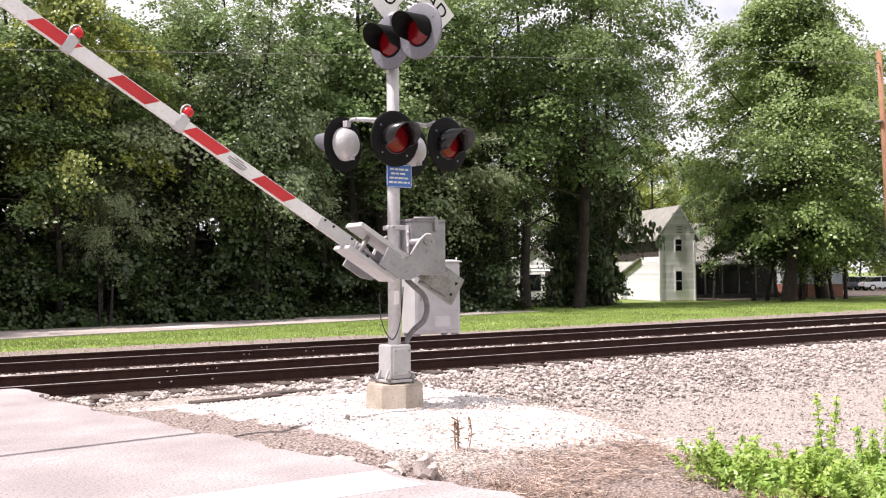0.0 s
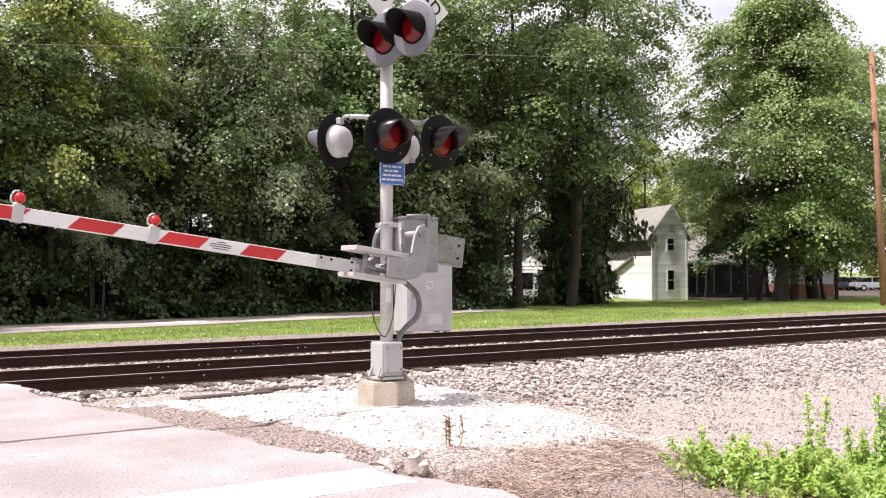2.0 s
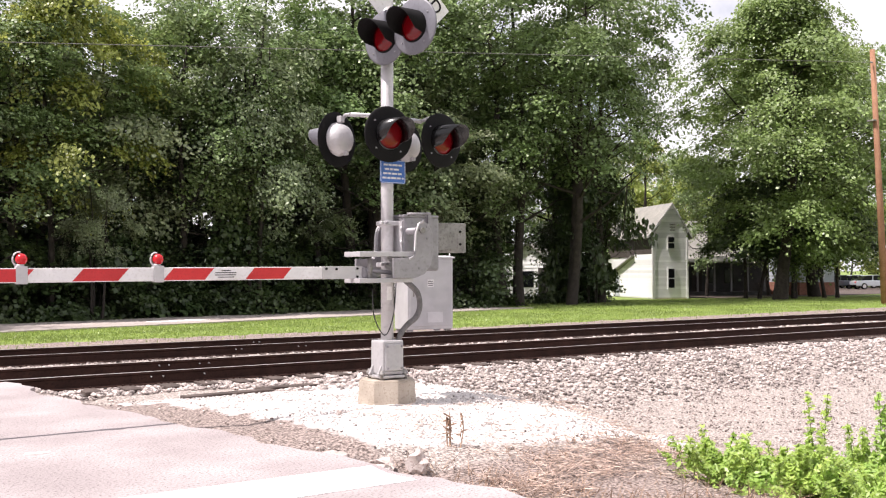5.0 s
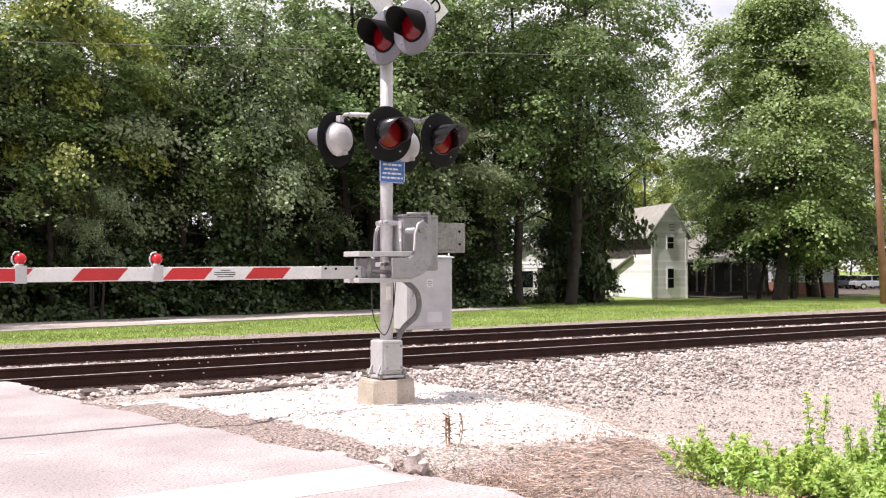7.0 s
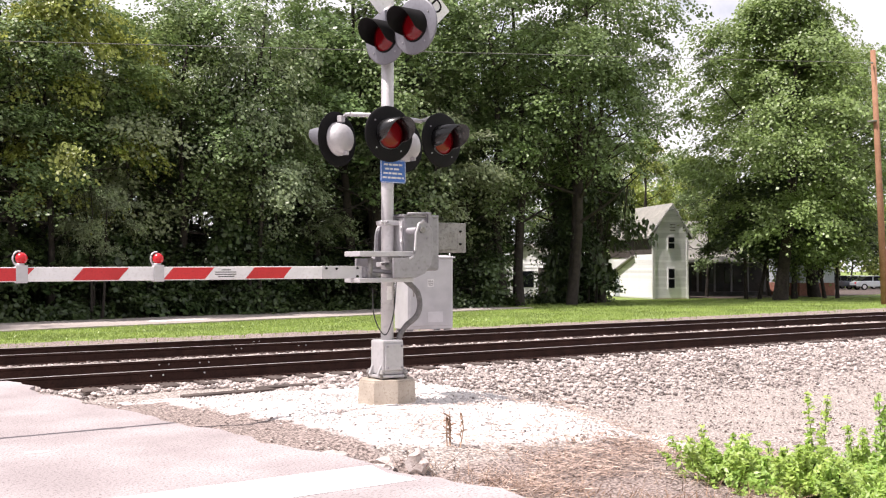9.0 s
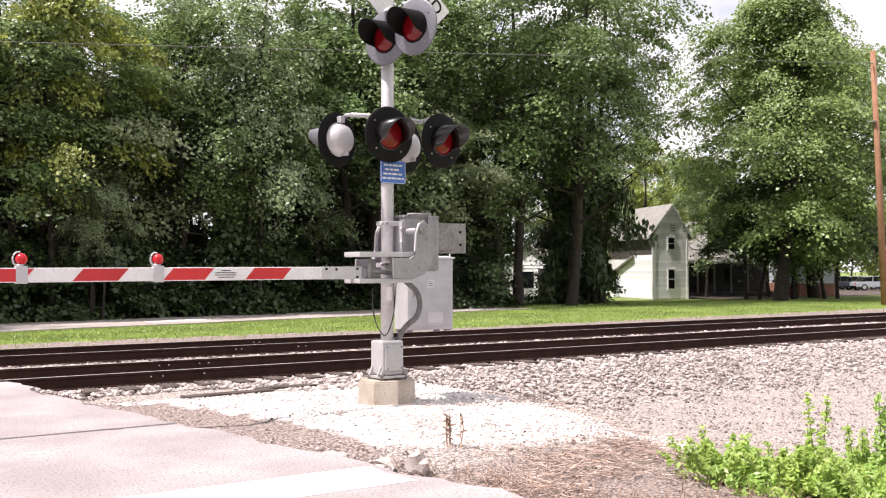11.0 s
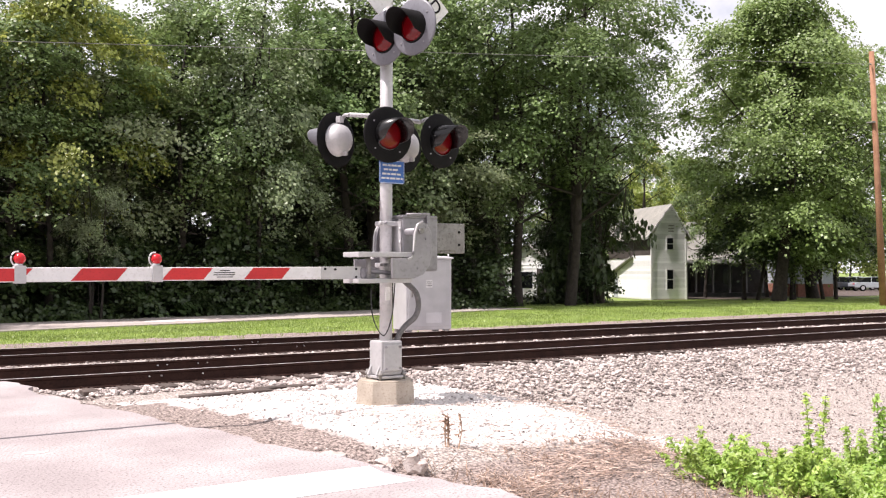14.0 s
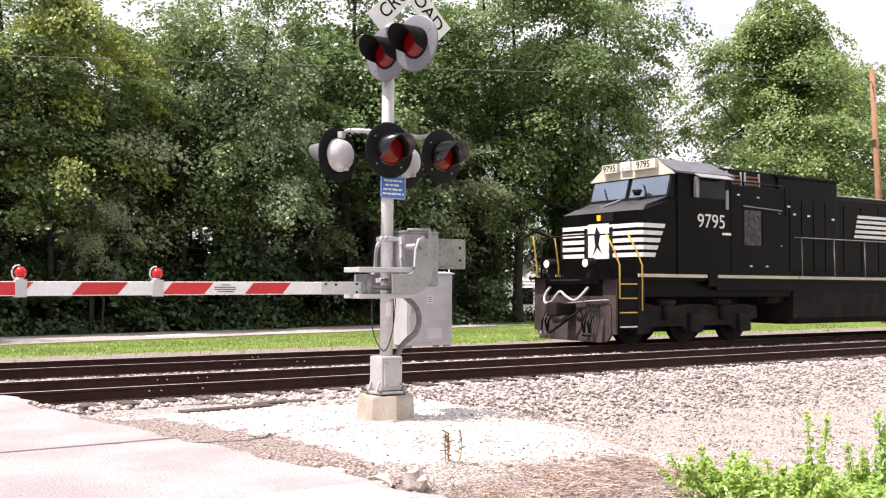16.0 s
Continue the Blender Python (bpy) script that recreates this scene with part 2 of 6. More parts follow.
def raw(name, verts, faces, material, smooth=False):
    """A mesh from numpy arrays; faces all of one size."""
    me = bpy.data.meshes.new(name)
    n, k = faces.shape
    me.vertices.add(len(verts))
    me.vertices.foreach_set("co", np.ascontiguousarray(verts, dtype=np.float32).ravel())
    me.loops.add(n * k)
    me.loops.foreach_set("vertex_index", np.ascontiguousarray(faces, dtype=np.int32).ravel())
    me.polygons.add(n)
    me.polygons.foreach_set("loop_start", np.arange(0, n * k, k, dtype=np.int32))
    me.polygons.foreach_set("loop_total", np.full(n, k, dtype=np.int32))
    me.update(calc_edges=True)
    if smooth:
        me.polygons.foreach_set("use_smooth", np.ones(n, dtype=bool))
    me.materials.append(material)
    return me


def lettering(text, size, depth=0.002):
    cu = bpy.data.curves.new("lettering", "FONT")
    cu.body, cu.size, cu.extrude, cu.align_x, cu.align_y = text, size, depth, "CENTER", "CENTER"
    ob = new("lettering", cu)
    bpy.context.view_layer.update()
    me = bpy.data.meshes.new_from_object(ob.evaluated_get(bpy.context.evaluated_depsgraph_get()))
    bpy.data.objects.remove(ob)
    return me


def write(text, size, material, parent, m, name="lettering"):
    me = lettering(text, size)
    me.materials.clear()
    me.materials.append(material)
    ob = new(name, me)
    ob.parent, ob.matrix_basis = parent, m
    return ob


FACE_SOUTH = Euler((radians(90), 0, 0)).to_matrix().to_4x4()      # a text's plane turned to face -y


# ---------------------------------------------------------------- ground
def step(a, b, v):
    s = np.clip((v - a) / (b - a), 0, 1)
    return s * s * (3 - 2 * s)


def road_edge(y):
    return np.where(y < 11.6, 3.78 - 0.2 * (y - 4.6), 2.38 - 0.05 * (y - 11.6))


def far_road(x):
    return 28.9 + 0.26 * x


def relief(x, y):
    """Height of the ground."""
    x, y = np.asarray(x, float), np.asarray(y, float)
    bed = -0.217 - 0.46 * step(12.6, 10.2, y) + 0.15 * step(6.0, 3.0, y)
    bed = np.where(y > 19.4, -0.217 - 0.14 * step(19.4, 21.5, y) - 0.25 * step(26, 50, y), bed)
    bed = bed + 0.06 * step(15.1, 15.5, y) * step(16.85, 16.6, y)
    mound = -0.035 - 0.72 * step(6.55, 8.75, x) - 0.34 * step(8.2, 5.6, y) - 0.2 * step(10.2, 12.4, y)
    z = np.where(y < 12.6, np.maximum(bed, mound), bed)
    edge = x - road_edge(y)
    z = np.where(y < 13.2, np.where(edge < 0.9, z * step(0, 0.9, edge) - 0.035 - 0.05 * step(0.9, 0.0, edge), z), z)
    z = np.where((edge <= 0.05) & (y < 13.2), -0.06, z)
    return z


def spaced(lo, near0, near1, hi, fine, grow=1.18):
    v = list(np.arange(near0, near1, fine))
    s = fine
    while v[-1] < hi:
        s *= grow
        v.append(v[-1] + s)
    s, low = fine, [near0]
    while low[-1] > lo:
        s *= grow
        low.append(low[-1] - s)
    return np.array(low[:0:-1] + v)


def wob(x, y, s, seed=0.0):
    return np.sin(x * s + seed) * np.cos(y * s * 1.13 - seed * 2) + 0.5 * np.sin(x * s * 2.3 + y * s * 1.9 + seed * 3)


gx = spaced(-900, -1, 40, 1400, 0.16)
gy = spaced(-900, 2.5, 30, 1400, 0.14)
GX, GY = np.meshgrid(gx, gy)
GZ = relief(GX, GY)
near_w = ((GX > road_edge(GY) + 0.1) | (GY > 13)) & (GY < 30)
GZ = GZ + near_w * (0.012 * wob(GX, GY, 3.1, 1) + 0.008 * wob(GX, GY, 9.0, 4))
nx, ny = len(gx), len(gy)
ii = (np.arange(ny - 1)[:, None] * nx + np.arange(nx - 1)[None, :]).ravel()
gverts = np.stack([GX.ravel(), GY.ravel(), GZ.ravel()], 1)
gfaces = np.stack([ii, ii + 1, ii + nx + 1, ii + nx], 1)


def zoned(name):
    """Ground: stone bed, pale gravel, dry soil and grass, with ragged borders."""
    m = bpy.data.materials.new(name)
    m.use_nodes = True
    t = m.node_tree
    p = t.nodes["Principled BSDF"]
    p.inputs["Roughness"].default_value = 0.95
    co = t.nodes.new("ShaderNodeTexCoord")

    def noise_at(scale, detail=4):
        n = t.nodes.new("ShaderNodeTexNoise")
        n.inputs["Scale"].default_value, n.inputs["Detail"].default_value = scale, detail
        t.links.new(co.outputs["Object"], n.inputs["Vector"])
        return n.outputs[0]

    def two(a, b, scale, lo=0.38, hi=0.64):
        r = t.nodes.new("ShaderNodeValToRGB")
        r.color_ramp.elements[0].position, r.color_ramp.elements[1].position = lo, hi
        r.color_ramp.elements[0].color, r.color_ramp.elements[1].color = (*a, 1), (*b, 1)
        t.links.new(noise_at(scale), r.inputs[0])
        return r.outputs[0]

    ragged = noise_at(2.2, 8)
    colour = two((0.15, 0.125, 0.115), (0.51, 0.45, 0.41), 34)
    for zone, col in (("pale", two((0.52, 0.48, 0.46), (0.7, 0.66, 0.64), 30)), ("soil", two((0.08, 0.06, 0.053), (0.40, 0.325, 0.295), 38)),
                      ("turf", two((0.12, 0.18, 0.035), (0.22, 0.29, 0.07), 3))):
        at = t.nodes.new("ShaderNodeAttribute")
        at.attribute_name = zone
        ad = t.nodes.new("ShaderNodeMath")
        ad.operation = "ADD"
        t.links.new(at.outputs["Fac"], ad.inputs[0])
        t.links.new(ragged, ad.inputs[1])
        st = t.nodes.new("ShaderNodeMapRange")
        st.inputs["From Min"].default_value, st.inputs["From Max"].default_value = 0.92, 1.08
        t.links.new(ad.outputs[0], st.inputs["Value"])
        mx = t.nodes.new("ShaderNodeMix")
        mx.data_type = "RGBA"
        t.links.new(st.outputs[0], mx.inputs["Factor"])
        t.links.new(colour, mx.inputs["A"])
        t.links.new(col, mx.inputs["B"])
        colour = mx.outputs["Result"]
    t.links.new(colour, p.inputs["Base Color"])
    bp = t.nodes.new("ShaderNodeBump")
    bp.inputs["Strength"].default_value, bp.inputs["Distance"].default_value = 0.9, 0.03
    t.links.new(noise_at(38, 3), bp.inputs["Height"])
    t.links.new(bp.outputs[0], p.inputs["Normal"])
    return m


def pale_zone(x, y):
    return step(10.2, 8.2, x + 0.45 * (y - 8)) * step(6.5, 7.8, y + 0.25 * np.clip(x - 5, -2, 2) - 0.5 * np.clip(x - 6.8, 0, 9)) * step(12.3, 11.5, y)


def soil_zone(x, y):
    e = x - road_edge(y)
    edge = step(1.35, 0.6, e) * step(12.6, 11.8, y) * (0.85 - 0.12 * step(8.2, 10.5, y))
    patch = step(7.1, 6.3, y - 0.10 * (x - 5)) * step(8.6, 7.0, x)
    far = step(20.0, 20.8, y) * step(26.6 + 0.06 * np.clip(x - 10, 0, 60), 25.0 + 0.06 * np.clip(x - 10, 0, 60), y)
    wood = step(far_road(x) + 6.0, far_road(x) + 6.8, y) * step(33, 31, x)
    far = np.maximum(far, wood)
    return np.maximum(np.maximum(edge, patch), far)


def turf_zone(x, y):
    return np.maximum(step(24.4 - 1.1 * step(11, 17, x) + 0.06 * np.clip(x - 10, 0, 60), 25.8 - 1.1 * step(11, 17, x) + 0.06 * np.clip(x - 10, 0, 60), y) * (1 - step(far_road(x) + 6.0, far_road(x) + 6.8, y) * step(33, 31, x)), 0.9 * step(5.0, 3.6, y) * step(5.2, 6.4, x))


gme = raw("ground", gverts, gfaces, zoned("ground_cover"), True)
for zone, fn in (("pale", pale_zone), ("soil", soil_zone), ("turf", turf_zone)):
    at = gme.attributes.new(zone, "FLOAT", "POINT")
    at.data.foreach_set("value", fn(gverts[:, 0], gverts[:, 1]).astype(np.float32))
ground = tagged(new("ground", gme), "gravel, dry soil and mown grass ground beside the tracks", "ground", kind="structure")


def slab_strip(name, near, far, top, thick, material, label):
    """A road slab from two border lines of points, crowned top and side skirts."""
    bm = bmesh.new()
    rows = []
    for (x0, y0), (x1, y1) in zip(near, far):
        rows.append([bm.verts.new((x0 + (x1 - x0) * k / 8, y0 + (y1 - y0) * k / 8, top(x0 + (x1 - x0) * k / 8, y0 + (y1 - y0) * k / 8))) for k in range(9)])
    for a, b in zip(rows, rows[1:]):
        for k in range(8):
            bm.faces.new((a[k], a[k + 1], b[k + 1], b[k]))
    r = bmesh.ops.extrude_face_region(bm, geom=list(bm.faces))
    bmesh.ops.translate(bm, verts=[v for v in r["geom"] if isinstance(v, bmesh.types.BMVert)], vec=(0, 0, -thick))
    bmesh.ops.recalc_face_normals(bm, faces=bm.faces)
    return tagged(part(name, bm, material), label, "road", kind="structure")


rng = np.random.default_rng(7)
ys = np.concatenate([np.arange(-40, 0, 4), np.arange(0, 13.31, 0.16)])
ragged_edge = [(float(road_edge(y)) + 0.05 * math.sin(y * 4.1) + 0.03 * math.sin(y * 11.7) + float(rng.normal(0, 0.015)), float(y)) for y in ys]
road = slab_strip("road", [(-4.2, float(y)) for y in ys], ragged_edge, lambda x, y: 0.0, 0.12, M_asphalt, "pale worn asphalt road leading up to the level crossing")
bm = bmesh.new()
prism(bm, [(-0.4, 5.46), (3.46, 5.46), (3.40, 5.75), (3.44, 6.04), (-0.4, 6.07)], "z", 0.001, 0.005)
tagged(part("stop_line", bm, M_paint_line), "wide white painted stop line across the asphalt lane", "road marking", kind="structure")
bm = bmesh.new()
prism(bm, [(1.46, 7.9), (1.56, 7.87), (1.64, 7.89), (1.66, 7.94), (1.57, 7.96), (1.48, 7.97)], "z", 0.001, 0.004)
tagged(part("paint_fleck", bm, M_pale), "small worn fleck of white road paint", "road marking", kind="structure")
xs = np.arange(-60, 31, 1.5)
slab_strip("far_road", [(float(x), far_road(float(x)) + 0.1 * math.sin(x)) for x in xs], [(float(x), far_road(float(x)) + 5.7 + 0.15 * math.sin(x * 1.7)) for x in xs],
           lambda x, y: float(relief(x, y)) + 0.05, 0.2, M_farroad, "pale narrow asphalt street running along the edge of the woods")
bm = bmesh.new()
prism(bm, [(10.6, 33.4), (12.6, 33.9), (12.2, 34.5), (10.2, 34.0)], "z", float(relief(11, 34)) + 0.053, float(relief(11, 34)) + 0.058)
tagged(part("far_stop_line", bm, M_paint_line), "white painted patch on the narrow street", "road marking", kind="structure")
slab_strip("driveway", [(float(x), 43.6 + 0.12 * (float(x) - 54)) for x in np.arange(54, 110, 2)], [(float(x), 60 + 0.12 * (float(x) - 54)) for x in np.arange(54, 110, 2)],
           lambda x, y: float(relief(x, y)) + 0.03, 0.2, M_tie, "shaded dark asphalt drive beside the houses")


# ---------------------------------------------------------------- railway tracks
RAIL = [(-0.037, 0.0), (0.037, 0.0), (0.037, -0.03), (0.012, -0.048), (0.010, -0.15), (0.075, -0.165), (0.075, -0.178),
        (-0.075, -0.178), (-0.075, -0.165), (-0.010, -0.15), (-0.012, -0.048), (-0.037, -0.03)]
rail_bm = bmesh.new()
prism(rail_bm, RAIL, "x", -60.0, 320.0)
rail_me = bpy.data.meshes.new("rail")
rail_bm.to_mesh(rail_me)
rail_bm.free()
rail_me.materials.append(M_rail_side)
rail_me.materials.append(M_rail_top)
for pl in rail_me.polygons:
    pl.material_index = 1 if pl.normal.z > 0.9 and pl.center.z > -0.01 else 0
tie_bm = boxed(-0.115, 0.115, -1.3, 1.3, -0.36, -0.182, bevel=0.01)
tie_me = bpy.data.meshes.new("tie")
tie_bm.to_mesh(tie_me)
tie_bm.free()
tie_me.materials.append(M_tie)
bm = bmesh.new()
for s in (-0.7525, 0.7525):
    box(bm, -0.09, 0.09, s - 0.17, s + 0.17, -0.182, -0.176)
    for a in (-0.05, 0.05):
        for b in (-0.1, 0.1):
            box(bm, a - 0.012, a + 0.012, s + b - 0.02, s + b + 0.02, -0.178, -0.145)
plate_me = bpy.data.meshes.new("tie_plates")
bm.to_mesh(plate_me)
bm.free()
plate_me.materials.append(M_rail_side)
for cy in (14.25, 18.05):
    track = thing("railway_track", pose(0, cy, 0), "railway track of rusty brown rails on wooden ties in stone ballast", "railway track", "double railway tracks", "structure")
    for s in (-0.7525, 0.7525):
        r = new("rail", rail_me)
        r.parent, r.location = track, (0, s, 0)
    for k in range(105):
        x = 0.6 + 0.53 * k
        o = new("tie", tie_me)
        o.parent, o.matrix_basis = track, pose(x, 0.03 * math.sin(k * 2.7), 0.015, 0, 0, 0.8 * math.sin(k * 1.9))
        o = new("tie_plate", plate_me)
        o.parent, o.location = track, (x, 0, 0)
    for s, places in ((-0.7525, (4.14, 4.31, 4.91) if cy < 15 else (6.91, 7.02, 8.2, 8.36)), (0.7525, (4.73, 4.88, 5.38, 5.53) if cy < 15 else (7.9, 8.02))):
        for x in places:       # bright bond pins on the rail web
            part("bond_pin", tubed([(x, s - 0.008, -0.07), (x, s - 0.045, -0.07)], 0.010, 6), M_white, track)


# ---------------------------------------------------------------- stones
def stone_shape(seed):
    bm = bmesh.new()
    bmesh.ops.create_icosphere(bm, subdivisions=1, radius=0.5)
    r = np.random.default_rng(seed)
    v = np.array([q.co[:] for q in bm.verts]) * r.uniform(0.72, 1.25, (len(bm.verts), 1))
    f = np.array([[q.index for q in fc.verts] for fc in bm.faces])
    bm.free()
    return v, f


STONES = [stone_shape(k) for k in range(6)]


def stones(name, xy, sizes, material, seed, label, sink=0.1):
    r = np.random.default_rng(seed)
    V, F, base = [], [], 0
    n = len(xy)
    kind = r.integers(0, 6, n)
    for k, (v, f) in enumerate(STONES):
        idx = np.where(kind == k)[0]
        m = len(idx)
        if not m:
            continue
        a = r.uniform(0, math.tau, m)
        b = r.uniform(-0.6, 0.6, m)
        ca, sa, cb, sb = np.cos(a), np.sin(a), np.cos(b), np.sin(b)
        s = sizes[idx][:, None]
        sc = np.stack([r.uniform(0.8, 1.35, m), r.uniform(0.7, 1.1, m), r.uniform(0.55, 0.85, m)], 1) * s
        P = v[None] * sc[:, None, :]
        y2 = P[..., 1] * cb[:, None] - P[..., 2] * sb[:, None]
        z2 = P[..., 1] * sb[:, None] + P[..., 2] * cb[:, None]
        x3 = P[..., 0] * ca[:, None] - y2 * sa[:, None]
        y3 = P[..., 0] * sa[:, None] + y2 * ca[:, None]
        gz = relief(xy[idx, 0], xy[idx, 1])
        Q = np.stack([x3 + xy[idx, 0][:, None], y3 + xy[idx, 1][:, None], z2 + (gz + sizes[idx] * sink + r.uniform(0, 0.012, m))[:, None]], 2)
        V.append(Q.reshape(-1, 3))
        F.append((f[None] + (np.arange(m) * len(v))[:, None, None] + base).reshape(-1, 3))
        base += m * len(v)
    ob = new(name, raw(name, np.concatenate(V), np.concatenate(F), material))
    return tagged(ob, label, "gravel", kind="stuff")


def scatter(n, x0, x1, y0, y1, keep, seed, power=1.0):
    r = np.random.default_rng(seed)
    u = r.random(n) ** power
    xy = np.stack([x0 + (x1 - x0) * u, r.uniform(y0, y1, n)], 1)
    return xy[keep(xy[:, 0], xy[:, 1], r.random(n))]


def on_bed(x, y, q):
    on_track = (np.abs(y - 14.25) < 1.33) | (np.abs(y - 18.05) < 1.33)
    on_tie = on_track & (np.abs((x - 0.6 + 0.265) % 0.53 - 0.265) < 0.14) & (q < 0.85)
    return ~on_tie & (x > road_edge(y) + 0.15) & ((x > 5.0) | (y > 12.7)) & ((y > 10.25 + 1.2 * q + 0.22 * wob(x, y, 0.9)) | (y > 11.7))


xy = scatter(36000, 1.9, 46, 9.6, 13.4, on_bed, 11, 1.6)
xy = np.concatenate([xy, scatter(5500, 1.9, 46, 13.55, 14.95, on_bed, 12, 1.5), scatter(6500, 1.9, 46, 15.05, 17.25, on_bed, 13, 1.5),
                     scatter(4500, 1.9, 46, 17.35, 18.7, on_bed, 14, 1.5), scatter(5000, 1.9, 46, 18.9, 20.8, on_bed, 15, 1.5)])
r = np.random.default_rng(3)
stones("ballast_stones", xy, np.clip(r.normal(0.055, 0.016, len(xy)), 0.025, 0.1) * np.where(xy[:, 0] > 22, 1.25, 1.0), M_ballast, 5, "loose grey and pinkish crushed stone ballast round the tracks", 0.2)
xy = scatter(20000, 2.6, 11, 6.2, 12.2, lambda x, y, q: (x > road_edge(y) + 0.25) & (pale_zone(x, y) > q * 0.8 + 0.1) & (soil_zone(x, y) < 0.25 + 0.5 * q), 21)
stones("pale_gravel", xy, np.clip(np.random.default_rng(4).normal(0.022, 0.008, len(xy)), 0.01, 0.05), M_pale, 6, "fine pale crushed limestone spread round the signal base", 0.05)
xy = scatter(22000, 2.3, 20, 5.0, 12.6, lambda x, y, q: (x > road_edge(y) + 0.12) & (q < 1 - 0.8 * (soil_zone(x, y) > 0.5) * (x > 4.2)) & (q < 0.75 - 0.6 * pale_zone(x, y) - 0.05 * (x < road_edge(y) + 1.3)) & ((x > 5.5) | (x < road_edge(y) + 1.3) | (y < 7)), 22, 1.4)
stones("loose_pebbles", xy, np.clip(np.random.default_rng(8).normal(0.024, 0.01, len(xy)), 0.008, 0.06), M_pebble, 9, "scattered pebbles on the dry verge", 0.05)


def rock(name, x, y, size, label, seed):
    bm = bmesh.new()
    bmesh.ops.create_icosphere(bm, subdivisions=2, radius=0.5)
    for v in bm.verts:
        n1 = noise.noise(v.co * 2.2 + Vector((seed, 0, 0))) * 0.6 + noise.noise(v.co * 5 + Vector((0, seed, 0))) * 0.3
        v.co = Vector((round((v.co.x * (1 + n1)) * 7) / 7 * 0.5 + v.co.x * (1 + n1) * 0.5, v.co.y * (1 + n1), v.co.z * (1 + n1)))
        v.co = Vector((v.co.x * size[0], v.co.y * size[1], v.co.z * size[2]))
    return tagged(part(name, bm, M_rock, None, "", pose(x, y, float(relief(x, y)) + size[2] * 0.3, 0, 0, seed * 40)), label, "rock")


rock("limestone_rock", 4.28, 6.72, (0.2, 0.18, 0.22), "pale limestone rock at the edge of the road", 1)
rock("limestone_rock", 4.05, 6.86, (0.24, 0.16, 0.13), "pale flat stone beside the larger rock", 2)
rock("limestone_rock", 3.62, 6.98, (0.3, 0.2, 0.09), "flat pale stone along the road edge", 3)
rock("limestone_rock", 3.86, 6.66, (0.22, 0.14, 0.08), "small flat pale stone along the road edge", 4)
rock("small_stone", 4.55, 8.62, (0.06, 0.05, 0.05), "small round stone on the pale gravel", 5)
for x0, y0, x1, y1, h in ((3.78, 11.05, 5.0, 11.30, 0.05), (4.9, 11.5, 5.75, 11.62, 0.08)):
    d = Vector((x1 - x0, y1 - y0, 0))
    zz = float(relief((x0 + x1) / 2, (y0 + y1) / 2))
    bm = boxed(-d.length / 2, d.length / 2, -0.09, 0.09, -0.06, h, bevel=0.012)
    tagged(part("old_timber", bm, M_tie, None, "", pose((x0 + x1) / 2, (y0 + y1) / 2, zz, 0, 1, math.degrees(math.atan2(d.y, d.x)))), "weathered grey-brown timber lying half buried in gravel", "timber")


# ---------------------------------------------------------------- crossing signal
def dish(bm, prof, sides=28):
    """A body turned about the y axis; prof: (radius, y)."""
    rings = []
    for rad, y in prof:
        if rad < 1e-4:
            rings.append([bm.verts.new((0, y, 0))])
        else:
            rings.append([bm.verts.new((rad * math.cos(k * math.tau / sides), y, rad * math.sin(k * math.tau / sides))) for k in range(sides)])
    for a, b in zip(rings, rings[1:]):
        for k in range(sides):
            q = [a[k % len(a)], a[(k + 1) % len(a)], b[(k + 1) % len(b)], b[k % len(b)]]
            q = [v for i, v in enumerate(q) if v not in q[:i]]
            if len(q) > 2:
                bm.faces.new(q).smooth = True
    bmesh.ops.recalc_face_normals(bm, faces=bm.faces)


